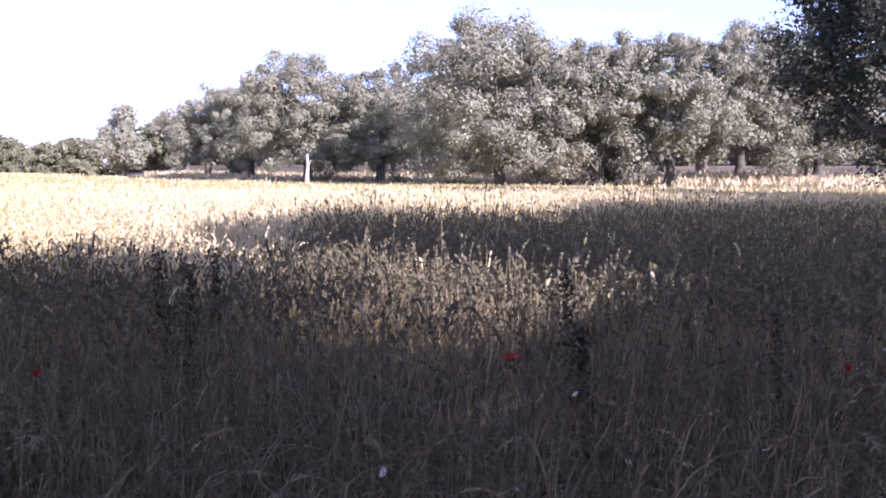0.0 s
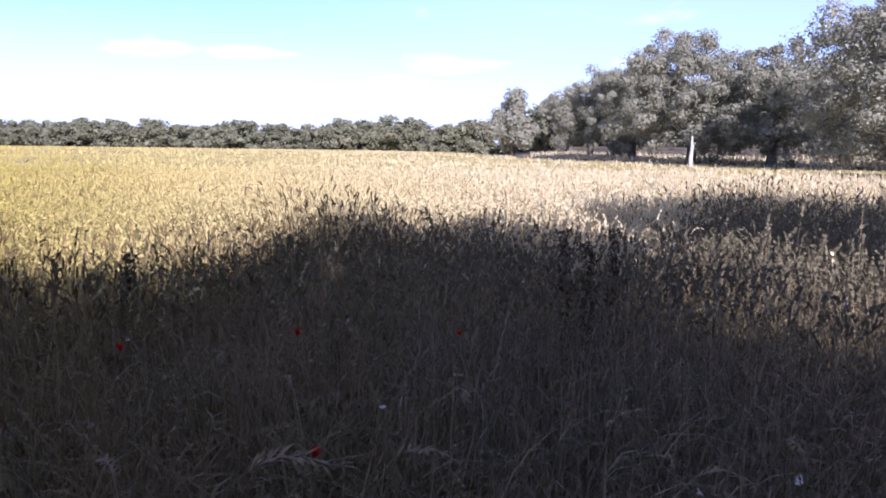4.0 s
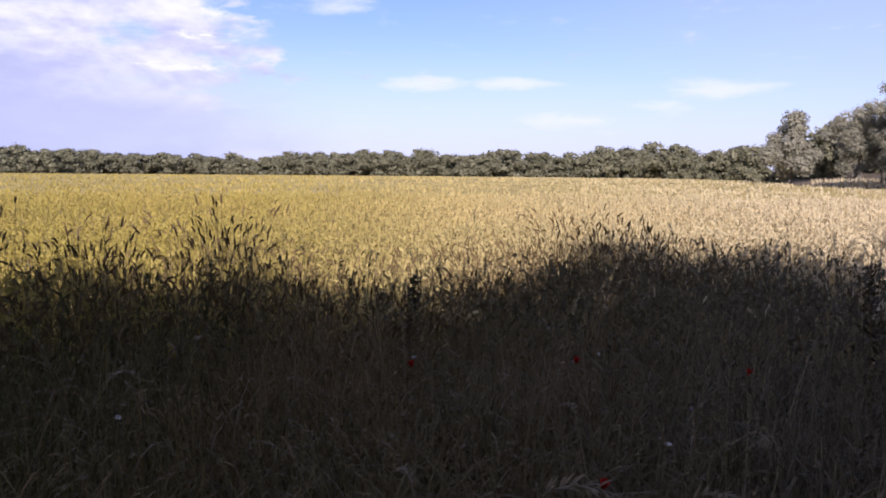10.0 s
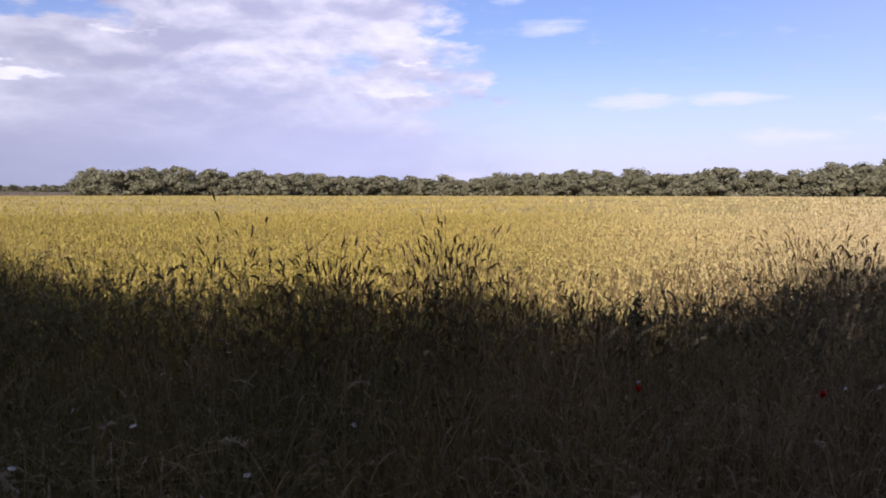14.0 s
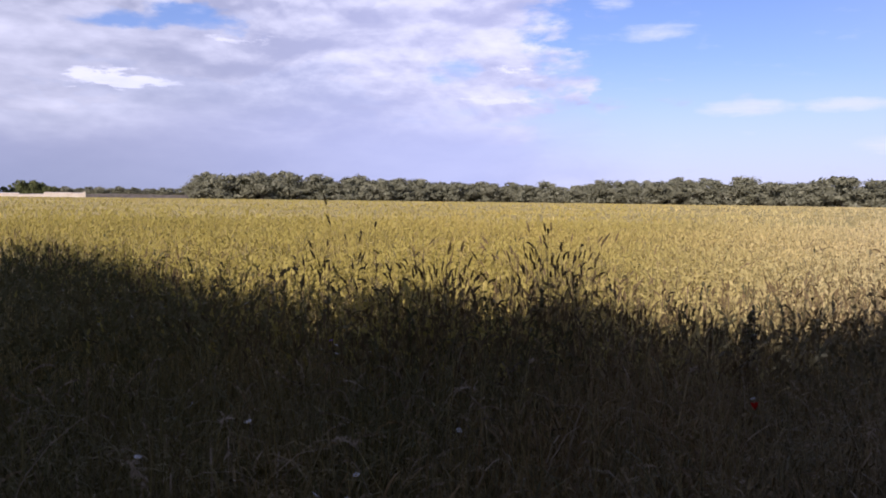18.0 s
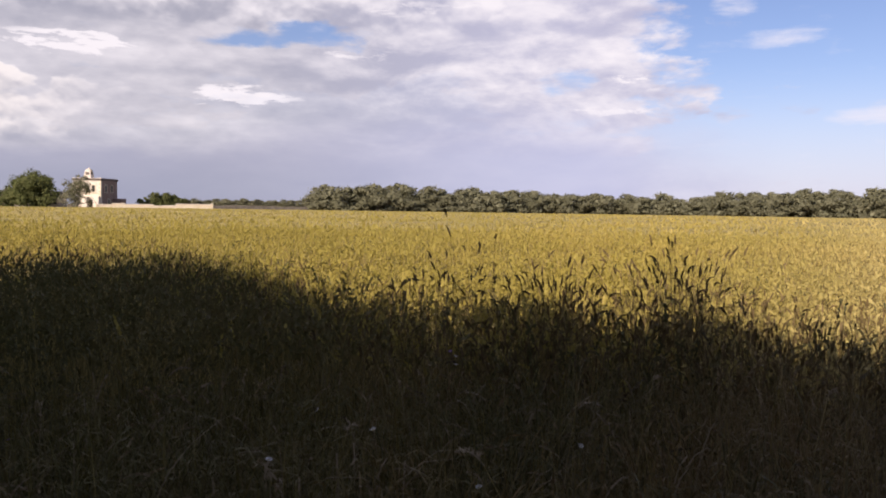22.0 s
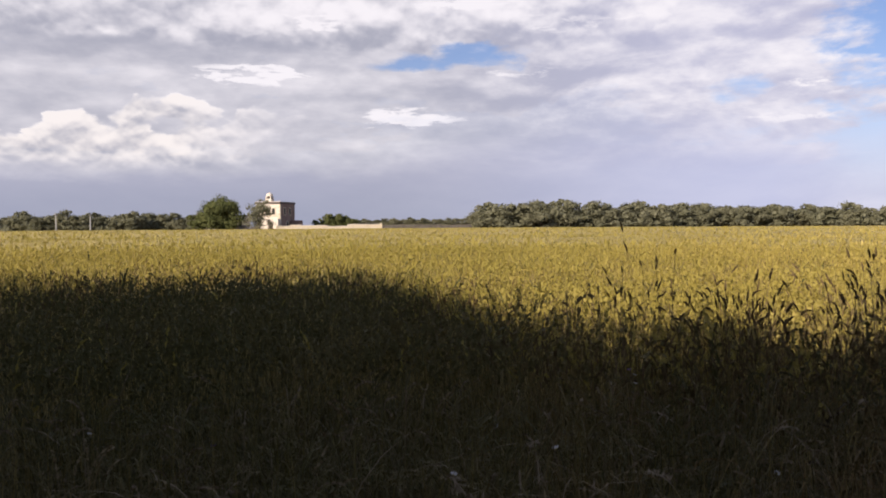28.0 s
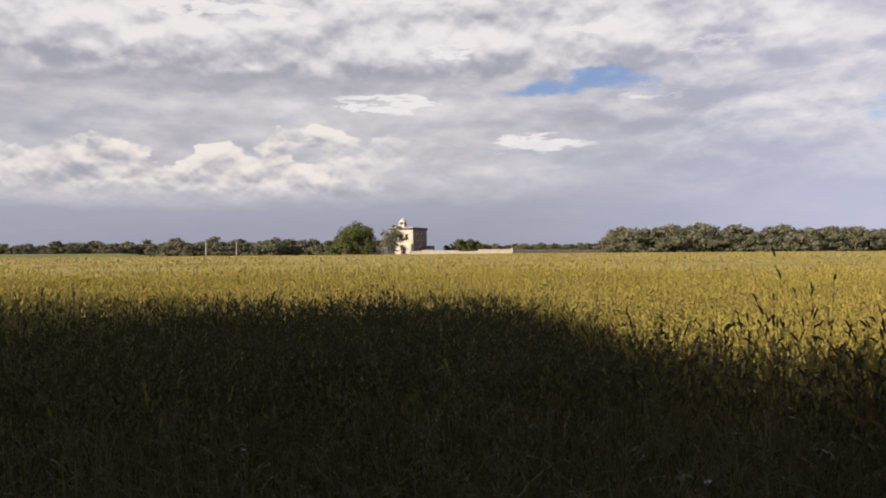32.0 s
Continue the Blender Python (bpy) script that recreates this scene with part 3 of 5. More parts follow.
p, r = scatter(26, 64, 18)
p[:, 2] = 0.5
n = len(p)
for _ in range(1):
    EARS.append(ribbons(p + rng.normal(0, 0.1, p.shape) * (1, 1, 0.5), rng.uniform(0, 6.28, n), rng.uniform(0.0, 0.5, n), rng.uniform(0, 1.2, n),
                        rng.uniform(0.3, 0.45, n), rng.uniform(0.05, 0.10, n), (0.7, 1.0, 0.3))[0])
p, r = scatter(64, 210, 0.75)
p[:, 2] = 0.5
n = len(p)
EARS.append(ribbons(p, rng.uniform(0, 6.28, n), rng.uniform(0, 0.35, n), rng.uniform(0, 0.7, n), rng.uniform(0.36, 0.52, n), rng.uniform(0.12, 0.3, n), (1, 0.5))[0])

field = under("cereal_crop", quads("cereal_stems", np.concatenate(STEMS), STEM))
tagged(field, "ripening golden cereal stalks standing dense in a field", "crop", kind="stuff")
tagged(under("ears", quads("cereal_ears", np.concatenate(EARS), EAR), field, "nodding golden ears of grain"), kind="stuff")
tagged(under("blades", quads("cereal_blades", np.concatenate(BLADES), BLADE), field, "drying green and straw leaf blades"), kind="stuff")

# wild grass thick along the margin round the camera, its colour darkened for shade
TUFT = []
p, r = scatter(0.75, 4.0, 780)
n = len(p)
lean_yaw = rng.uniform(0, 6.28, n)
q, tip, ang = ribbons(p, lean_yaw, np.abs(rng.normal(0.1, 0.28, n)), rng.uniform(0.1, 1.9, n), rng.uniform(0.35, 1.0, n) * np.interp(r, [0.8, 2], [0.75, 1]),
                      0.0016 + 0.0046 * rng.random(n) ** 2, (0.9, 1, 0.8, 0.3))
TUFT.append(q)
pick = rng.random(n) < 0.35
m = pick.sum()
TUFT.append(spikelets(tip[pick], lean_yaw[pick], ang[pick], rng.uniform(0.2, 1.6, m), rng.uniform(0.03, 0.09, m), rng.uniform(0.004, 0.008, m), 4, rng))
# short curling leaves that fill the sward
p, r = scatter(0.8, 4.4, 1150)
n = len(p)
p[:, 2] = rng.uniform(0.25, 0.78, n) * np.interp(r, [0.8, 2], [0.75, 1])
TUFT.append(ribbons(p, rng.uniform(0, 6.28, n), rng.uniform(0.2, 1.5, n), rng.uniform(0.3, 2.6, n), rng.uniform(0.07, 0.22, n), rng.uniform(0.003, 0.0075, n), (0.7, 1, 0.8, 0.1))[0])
# tall dark heads set along the edge of the shade
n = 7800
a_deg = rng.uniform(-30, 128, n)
r = np.interp(a_deg, *SHADE_EDGE) * rng.uniform(0.75, 1.38, n)
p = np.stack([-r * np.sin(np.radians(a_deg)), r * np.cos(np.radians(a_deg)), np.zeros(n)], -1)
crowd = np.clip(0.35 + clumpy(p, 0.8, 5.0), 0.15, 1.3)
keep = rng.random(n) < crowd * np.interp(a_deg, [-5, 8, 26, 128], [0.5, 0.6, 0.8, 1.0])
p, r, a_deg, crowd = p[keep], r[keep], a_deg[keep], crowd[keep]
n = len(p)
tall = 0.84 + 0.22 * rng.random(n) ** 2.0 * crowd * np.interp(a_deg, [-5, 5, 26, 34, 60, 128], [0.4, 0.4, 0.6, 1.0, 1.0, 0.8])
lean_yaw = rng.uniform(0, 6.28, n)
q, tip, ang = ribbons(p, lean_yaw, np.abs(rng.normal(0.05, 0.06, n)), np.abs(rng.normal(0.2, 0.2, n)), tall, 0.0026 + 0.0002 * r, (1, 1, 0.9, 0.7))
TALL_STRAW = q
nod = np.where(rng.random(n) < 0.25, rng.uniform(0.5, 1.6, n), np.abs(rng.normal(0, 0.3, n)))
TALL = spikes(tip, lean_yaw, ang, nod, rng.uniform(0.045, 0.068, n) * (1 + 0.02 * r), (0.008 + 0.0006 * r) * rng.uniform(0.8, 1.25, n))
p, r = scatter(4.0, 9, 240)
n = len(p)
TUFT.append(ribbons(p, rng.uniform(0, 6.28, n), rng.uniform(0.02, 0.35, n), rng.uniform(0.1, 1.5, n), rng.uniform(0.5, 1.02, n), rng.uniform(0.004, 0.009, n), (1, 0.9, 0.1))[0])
# curling dead blades and loose hanging heads caught in the light from the field
p, r = scatter(1.1, 4.6, 46)
n = len(p)
CURL = []
lean_yaw = rng.uniform(0, 6.28, n)
q, tip, ang = ribbons(p, lean_yaw, rng.uniform(0.0, 0.3, n), rng.uniform(0.3, 1.3, n), rng.uniform(0.7, 1.0, n) * np.interp(r, [1, 2], [0.85, 1]), rng.uniform(0.0025, 0.004, n), (1, 1, 0.9, 0.8, 0.6))
CURL.append(q)
CURL.append(spikelets(tip, lean_yaw, ang, rng.uniform(0.5, 1.6, n), rng.uniform(0.07, 0.14, n), rng.uniform(0.010, 0.020, n), 11, rng, 0.3))
p[:, 2] = rng.uniform(0.3, 0.8, n)
CURL.append(ribbons(p, rng.uniform(0, 6.28, n), rng.uniform(0.2, 0.9, n), rng.uniform(1.0, 2.6, n), rng.uniform(0.15, 0.4, n), rng.uniform(0.004, 0.008, n), (0.8, 1, 0.8, 0.5, 0.1))[0])
margin = under("wild_grass", quads("wild_grass", np.concatenate(TUFT), SHADE_WILD))
tagged(under("tall_straw", quads("tall_straw", TALL_STRAW, STALK_MAT), margin), kind="stuff")
tagged(under("tall_heads", quads("tall_heads", TALL, DARK_EAR), margin, "dark brown closed ears along the shade edge"), kind="stuff")
tagged(under("barley_ears", quads("barley_ears", np.concatenate(SHADE_EARS), SHADE_BARLEY), margin, "dull bearded barley ears, darkened where tree shade lies"), kind="stuff")
tagged(under("dead_blades", quads("dead_blades", np.concatenate(CURL), PALE_STRAW), margin, "curling bleached blades and hanging heads"), kind="stuff")
tagged(margin, "grey-brown wild grass of the margin, coloured darker for shade", "grass", kind="stuff")


# trodden dry grass on the bare ground behind the camera
p, r = scatter(0.5, 9.0, 130, 136.0, 318.0)
n = len(p)
trodden = under("trodden_grass", quads("trodden_grass", ribbons(p, rng.uniform(0, 6.28, n), rng.uniform(0.3, 1.3, n), rng.uniform(0.1, 1.0, n), rng.uniform(0.08, 0.3, n), rng.uniform(0.003, 0.007, n), (0.8, 1, 0.2))[0], SHADE_WILD))
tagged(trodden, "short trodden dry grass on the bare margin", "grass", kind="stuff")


# ---------------------------------------------------------------- trees
def leaf_cloud(rng, centre, radii, lumps, per, size, slim=0.45, low=-0.97, bough=2.0, ragged=0.22, lump=(0.16, 0.31)):
    """A crown of leaf sprays set round many uneven lumps inside an ellipsoid."""
    boughs = max(7, lumps // 7)
    c = rng.normal(0, 1, (boughs * 8, 3))
    c /= np.linalg.norm(c, axis=1, keepdims=True)
    # boughs keep clear of one another, so that shade falls between them
    chosen = [0]
    for _ in range(boughs - 1):
        gap = np.min(np.linalg.norm(c[:, None] - c[chosen][None], axis=2), axis=1)
        chosen.append(int(np.argmax(gap * rng.uniform(0.75, 1.0, len(gap)))))
    c = c[chosen]
    flat = np.linalg.norm(c[:, :2], axis=1, keepdims=True)
    # the skirts of the crown hang wide and low
    c[:, :2] *= np.where(c[:, 2:3] < 0, np.maximum(flat, rng.uniform(0.6, 1.0, (boughs, 1))) / np.maximum(flat, 0.05), 1.0)
    hub = np.asarray(centre) + c * rng.uniform(0.5, 0.72, (boughs, 1)) * np.asarray(radii)
    of = rng.integers(0, boughs, lumps)
    d = rng.normal(0, 1, (lumps, 3)) + 0.55 * c[of] + (0, 0, 0.25)
    d /= np.linalg.norm(d, axis=1, keepdims=True)
    spots = hub[of] + d * np.asarray(radii) * rng.uniform(0.10, 0.36, (lumps, 1))
    # some foliage closes the heart of the crown
    heart = rng.random(lumps) < 0.2
    spots[heart] = np.asarray(centre) + rng.normal(0, 0.28, (heart.sum(), 3)) * np.asarray(radii)
    lump_r = rng.uniform(*lump, lumps) * rng.choice([0.6, 0.8, 1.0], lumps) * np.mean(radii)

    def sprays(count, near, far, leaf):
        d = rng.normal(0, 1, (lumps, count, 3))
        d /= np.linalg.norm(d, axis=2, keepdims=True)
        depth = near + (far - near) * rng.random((lumps, count, 1)) ** 0.5
        depth *= 1 + ragged * rng.normal(0, 1, (lumps, count, 1)) * (rng.random((lumps, count, 1)) < 0.2)
        at = (spots[:, None, :] + d * depth * lump_r[:, None, None] * np.array([1.08, 1.08, 0.85])).reshape(-1, 3)
        n = len(at)
        face = d.reshape(-1, 3) + rng.normal(0, 0.42, (n, 3)) + (0, 0, 0.15)
        along = np.cross(face, rng.normal(0, 1, (n, 3)))
        along /= np.linalg.norm(along, axis=1, keepdims=True) + 1e-9
        across = np.cross(face, along)
        across /= np.linalg.norm(across, axis=1, keepdims=True) + 1e-9
        s = (leaf * rng.uniform(0.6, 1.45, n))[:, None]
        return np.stack([at - along * s * 0.5, at + across * s * slim * 0.5, at + along * s * 0.5, at - across * s * slim * 0.5], 1)

    # fine sprays outside, and broader boughs within that close the crown
    return np.concatenate([sprays(per, 0.5, 1.1, size), sprays(max(8, per // 6), 0.2, 0.75, size * bough)]), spots


def tree(kind, label, height, spread, seed, leaf, lumps=34, per=380, leaf_size=0.2, bark=None, clear=0.2, detail=True, slim=0.45, bough=2.0, ragged=0.22, lump=(0.16, 0.31)):
    """A tree: a gnarled tapered trunk, limbs that fork into the crown, and the crown's leaf sprays. Its base is at its origin."""
    g = np.random.default_rng(seed)
    top = new(kind)
    tagged(top, label, "tree")
    centre = (g.normal(0, 0.1), g.normal(0, 0.1), height * (0.5 + clear * 0.5))
    radii = (spread, spread * g.uniform(0.85, 1.1), height * (0.5 - clear * 0.5))
    leaves, spots = leaf_cloud(g, centre, radii, lumps, per, leaf_size, slim, bough=bough, ragged=ragged, lump=lump)
    fork = height * g.uniform(0.18, 0.24)
    bole = np.array([[0, 0, -0.3], [0.02, 0, 0.05], [0.06, 0.03, fork * 0.4], [0.0, 0.08, fork * 0.75], [0.05, 0.05, fork]])
    girth = 0.034 * height
    v, rows = tube(bole, np.array([1.7, 1.25, 0.95, 0.9, 1.0]) * girth, 10 if detail else 6, 0.16, g)
    under("trunk", quads(kind + "_trunk", v, bark or BARK, rows), top, smooth=True)
    limbs = 5 if detail else 3
    order = g.permutation(lumps)[:limbs]
    for i in order:
        end = spots[i]
        start = np.array([0.05, 0.05, fork * 0.92])
        midway = (start + end) / 2 + g.normal(0, 0.22, 3) + (0, 0, -0.25)
        v, rows = tube([start, (start + midway) / 2 + g.normal(0, 0.08, 3), midway, end], np.array([0.62, 0.45, 0.3, 0.08]) * girth, 6 if detail else 4, 0.1, g)
        under("limb", quads(kind + "_limb", v, bark or BARK, rows), top, smooth=True)
    under("crown", quads(kind + "_crown", leaves, leaf), top)
    return top


def plant_tree(source, x, y, turn, scale=1.0, tall=1.0, group=""):
    m = Matrix.LocRotScale((x, y, float(ground_z(x, y))), Euler((0, 0, radians(turn))), (scale, scale, scale * tall))
    ob = copy_thing(source, m)
    return tagged(ob, group=group)


def stand_tree(ob, x, y, turn=0):
    ob.location = (x, y, float(ground_z(x, y)))
    ob.rotation_euler = (0, 0, radians(turn))
    return ob


OLD = "old olive tree with a dense grey-green crown"
# the front of the grove: bearing, distance, height, spread
FRONT = [(-3.9, 42, 9.0, 5.7, 21, 116), (-10.6, 42, 7.8, 4.0, 12, 70), (-15.4, 43.5, 7.9, 3.8, 13, 66), (-19.8, 47, 8.7, 4.0, 14, 62), (-24.5, 50, 9.2, 4.2, 10, 56),
         (9.4, 56, 8.6, 4.8, 15, 84), (4.4, 53, 7.5, 3.6, 16, 60), (16.0, 71, 7.8, 4.3, 17, 64), (13.2, 67, 7.6, 3.9, 18, 60)]
for az_deg, d, h, spread, seed, lumps in FRONT:
    x, y = polar(az_deg, d)
    h -= float(ground_z(x, y)) - 0.9
    ob = tree("olive_tree", OLD, h, spread, seed, OLIVE, int(lumps * 3), 260, 0.12, clear=-0.03 if az_deg > -5 else 0.03, slim=0.6, bough=1.9, ragged=0.1, lump=(0.11, 0.21))
    tagged(stand_tree(ob, x, y), group="olives at the field's edge")
x, y = polar(21.3, 97)
stand_tree(tree("olive_tree", "slender olive tree that stands out above the row", 7.4, 3.2, 19, OLIVE, 34, 300, 0.28, clear=0.0, slim=0.6, ragged=0.1, lump=(0.22, 0.4)), x, y)
x, y = polar(-31.0, 26)
stand_tree(tree("carob_tree", "large tree at the field's edge, leaves coloured dark for shade", 10.6, 4.9, 20, SHADE_LEAF, 330, 220, 0.105, clear=0.08, slim=0.55, bough=1.9, lump=(0.11, 0.2), ragged=0.1), x, y)

# deeper rows of the grove, grown from three forms
FORMS = [tree("olive_tree", "olive tree in the deeper rows of the grove", 7.6, 3.8, 30 + i, OLIVE, 30, 60, 0.5, clear=0.06, detail=False, slim=0.6, bough=1.8) for i in range(3)]
g = np.random.default_rng(5)
spots = []
for row in range(4):
    for az_deg in np.arange(-34, 20, 5.2):
        d = np.interp(az_deg, [-34, -10, 0, 9, 17, 20], [52, 54, 60, 74, 88, 105]) + 3 + row * 13 + g.uniform(-2.5, 2.5)
        spots.append((az_deg + g.uniform(-1.6, 1.6), d))
for i, (az_deg, d) in enumerate(spots):
    x, y = polar(az_deg, d)
    if i < 3:
        stand_tree(FORMS[i], x, y, g.uniform(0, 360))
        tagged(FORMS[i], group="olives of the grove")
    else:
        plant_tree(FORMS[i % 3], x, y, g.uniform(0, 360), g.uniform(0.85, 1.1), 1.0, "olives of the grove")

# the far edges of the field: bearing, distance and top height along the wood
FAR_FORMS = [tree("olive_tree", "distant olive tree in the wood beyond the field", 7.4, 4.4, 40 + i, OLIVE_FAR, 70, 60, 0.40, clear=-0.12, detail=False, slim=0.7, bough=2.4, ragged=0.1, lump=(0.24, 0.36)) for i in range(5)]
LINE_AZ = [19, 23, 27, 31, 36, 42, 48, 54, 58, 62, 67, 72, 76, 80, 83.0]
LINE_D = [112, 140, 172, 200, 222, 232, 238, 245, 262, 268, 258, 246, 240, 240, 242]
LINE_Z = [6.2, 6.4, 7.4, 7.6, 7.6, 7.4, 7.4, 7.0, 6.0, 6.2, 7.3, 7.6, 8.0, 7.6, 7.0]
far_spots = []
for row in range(3):
    az_deg = 19.0 + row * 0.7
    while az_deg < 83.0 - 0.3 * row:
        d = float(np.interp(az_deg, LINE_AZ, LINE_D))
        z = float(np.interp(az_deg, LINE_AZ, LINE_Z))
        far_spots.append((az_deg, d + row * 11 + g.uniform(-3, 3), z * g.uniform(0.86, 1.08) * (1.02 + 0.07 * row)))
        az_deg += math.degrees((7.0 + 2.2 * row) / d) * g.uniform(0.7, 1.3)
for az_deg in np.arange(83.2, 92.6, 0.3):
    far_spots.append((az_deg + g.uniform(-0.3, 0.3), 470 + g.uniform(-15, 15), g.uniform(4.6, 5.8)))
for az_deg in np.arange(101.8, 131, 0.45):
    near = 290 if az_deg < 113 else 420
    far_spots.append((az_deg + g.uniform(-0.25, 0.25), near + g.uniform(-14, 14), g.uniform(4.6, 6.8) * (1.0 if az_deg < 113 else 1.15)))
for az_deg in np.arange(-40, 20, 1.6):
    far_spots.append((az_deg + g.uniform(-0.6, 0.6), np.interp(az_deg, [-40, 0, 20], [128, 135, 165]) + g.uniform(-8, 8), g.uniform(6.5, 8.0)))
for i, (az_deg, d, z) in enumerate(far_spots):
    x, y = polar(az_deg, d)
    s = z / 7.0
    if i < 5:
        stand_tree(FAR_FORMS[i], x, y)
        FAR_FORMS[i].scale = (s, s, s)
        tagged(FAR_FORMS[i], group="far olive wood")
    else:
        m = Matrix.LocRotScale((x, y, float(ground_z(x, y))), Euler((0, 0, g.uniform(0, 6.28))), (s * 1.3, s * 1.3, s * 0.95))
        keep = FAR_FORMS[i % 5].scale.copy()
        FAR_FORMS[i % 5].scale = (1, 1, 1)
        copy_thing(FAR_FORMS[i % 5], m)
        FAR_FORMS[i % 5].scale = keep

# undergrowth that closes the foot of the far wood
n = 14000
a_deg = g.uniform(19, 131, n)
a_deg = a_deg[(a_deg < 91.5) | (a_deg > 102.2)]
n = len(a_deg)
d = np.interp(a_deg, LINE_AZ + [84, 91, 102, 113, 114, 131], LINE_D + [466, 466, 288, 290, 415, 418]) + g.uniform(2, 9, n)
x, y = -d * np.sin(np.radians(a_deg)), d * np.cos(np.radians(a_deg))
p = np.stack([x, y, ground_z(x, y) + g.uniform(0, 2.2, n) * (0.6 + 0.4 * smooth_noise(x, y, 5.0))], -1)
scrub = under("undergrowth", quads("undergrowth", ribbons(p, g.uniform(0, 6.28, n), g.uniform(0, 0.9, n), g.uniform(0, 1.0, n), g.uniform(0.6, 1.3, n), g.uniform(0.5, 0.9, n), (0.5, 1.0, 0.3))[0], OLIVE_FAR))
tagged(scrub, "low dull-green scrub at the foot of the far wood", "undergrowth", kind="stuff")

# the unseen row of trees behind the camera, added and sized until its shade fits the margin: across the sun, up-sun,
# height, spread, seed, and the bare share of a tall stem
# tree 87 is added only to block skylight from the right
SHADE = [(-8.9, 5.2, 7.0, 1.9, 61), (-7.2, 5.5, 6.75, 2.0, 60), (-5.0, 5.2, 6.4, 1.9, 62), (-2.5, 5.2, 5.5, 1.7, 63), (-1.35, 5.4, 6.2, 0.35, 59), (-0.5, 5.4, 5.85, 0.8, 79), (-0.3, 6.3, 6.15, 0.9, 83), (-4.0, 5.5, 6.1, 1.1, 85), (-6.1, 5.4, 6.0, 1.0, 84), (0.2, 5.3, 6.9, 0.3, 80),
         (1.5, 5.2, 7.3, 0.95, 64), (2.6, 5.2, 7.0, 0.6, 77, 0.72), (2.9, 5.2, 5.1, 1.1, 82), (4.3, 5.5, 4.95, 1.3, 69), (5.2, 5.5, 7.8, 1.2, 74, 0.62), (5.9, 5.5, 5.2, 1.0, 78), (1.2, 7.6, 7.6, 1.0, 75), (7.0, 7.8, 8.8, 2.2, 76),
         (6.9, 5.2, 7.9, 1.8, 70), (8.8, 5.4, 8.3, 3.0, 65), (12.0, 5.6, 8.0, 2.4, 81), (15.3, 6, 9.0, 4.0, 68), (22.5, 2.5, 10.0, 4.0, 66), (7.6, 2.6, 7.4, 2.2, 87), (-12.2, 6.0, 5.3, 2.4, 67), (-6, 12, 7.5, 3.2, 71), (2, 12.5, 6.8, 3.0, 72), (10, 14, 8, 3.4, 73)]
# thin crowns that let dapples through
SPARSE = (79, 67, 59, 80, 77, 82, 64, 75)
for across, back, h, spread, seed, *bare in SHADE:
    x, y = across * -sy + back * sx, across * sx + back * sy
    ob = tree("olive_tree", "unseen tall olive tree placed behind the margin to shade it", h, spread, seed, OLIVE, 110, 20 if seed in SPARSE else 90, 0.34, clear=bare[0] if bare else -0.05, slim=0.65, bough=1.1 if seed in SPARSE else 2.4, ragged=0.1, lump=(0.3, 0.44))
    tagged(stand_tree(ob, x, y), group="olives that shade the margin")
# unseen bushes added between the olives behind the camera to block skylight
for i, (az_deg, d, h, spread) in enumerate([(142, 5.0, 3.0, 1.2), (154, 4.4, 3.3, 1.4), (168, 4.2, 3.3, 1.5), (184, 4.6, 3.0, 1.4), (258, 4.4, 2.8, 1.3), (240, 4.8, 3.0, 1.4), (205, 4.8, 2.8, 1.4)]):
    ob = tree("bush", "unseen low dense bush added to keep skylight off the margin", h, spread, 140 + i, SHADE_LEAF, 30, 150, 0.13, clear=-0.05, slim=0.6, bough=2.2, ragged=0.12)
    tagged(stand_tree(ob, *polar(az_deg, d)), category="bush", group="bushes behind the margin")


# ---------------------------------------------------------------- the farm
def place(az_deg, d, face):
    """The matrix of a thing at a bearing and distance: local y runs away from the field, turned by face degrees."""
    x, y = polar(az_deg, d)
    return Matrix.Translation((x, y, 0)) @ Matrix.Rotation(radians(az_deg + face), 4, "Z")


def mirror(ob):
    """Swaps the sides of a thing that was drawn with x running to the left."""
    for piece in ob.children_recursive:
        if piece.data:
            piece.data.transform(Matrix.Diagonal((-1, 1, 1, 1)))
            piece.data.flip_normals()


def window_in(parent, x, z, w, h, wall_y, along_y=False, wall_x=0.0, arched=False):
    """A recessed dark opening with a stone surround and sill, in the front wall or, along_y, in the side wall."""
    win = new("window")
    win.parent = parent

    def slab(a0, b0, a1, b1, depth0, depth1):
        if along_y:
            return box(wall_x - depth1, a0, b0, wall_x - depth0, a1, b1)
        return box(a0, wall_y - depth1, b0, a1, wall_y - depth0, b1)

    part("pane", slab(x - w / 2, z, x + w / 2, z + h, -0.02, 0.03), VOID, win, "dark recessed opening")
    frame_bm = slab(x - w / 2 - 0.18, z, x - w / 2, z + h + 0.18, 0.0, 0.1)
    for piece in ((x + w / 2, z, x + w / 2 + 0.18, z + h + 0.18), (x - w / 2, z + h, x + w / 2, z + h + 0.18)):
        extra = slab(*piece, 0.0, 0.1)
        keep = bpy.data.meshes.new("piece")
        extra.to_mesh(keep)
        extra.free()
        frame_bm.from_mesh(keep)
        bpy.data.meshes.remove(keep)
    part("frame", frame_bm, CREAM, win)
    part("sill", slab(x - w / 2 - 0.25, z - 0.14, x + w / 2 + 0.25, z, 0.0, 0.2), CREAM, win)
    return win


farm = tagged(new("farmhouse"), "two-storey pink and cream plastered farmhouse with small domed turret", "house")
W, D, H = 7.2, 9.0, 7.6
part("front_wall", box(0, 0, -0.3, W, 0.5, H - 0.1), LIME, farm, "sunlit cream plastered wall")
part("side_wall", box(-0.003, 0.503, -0.3, 0.5, D, H - 0.1), SHADED_ROSE, farm, "rose plastered wall, shade put into its darker colour")
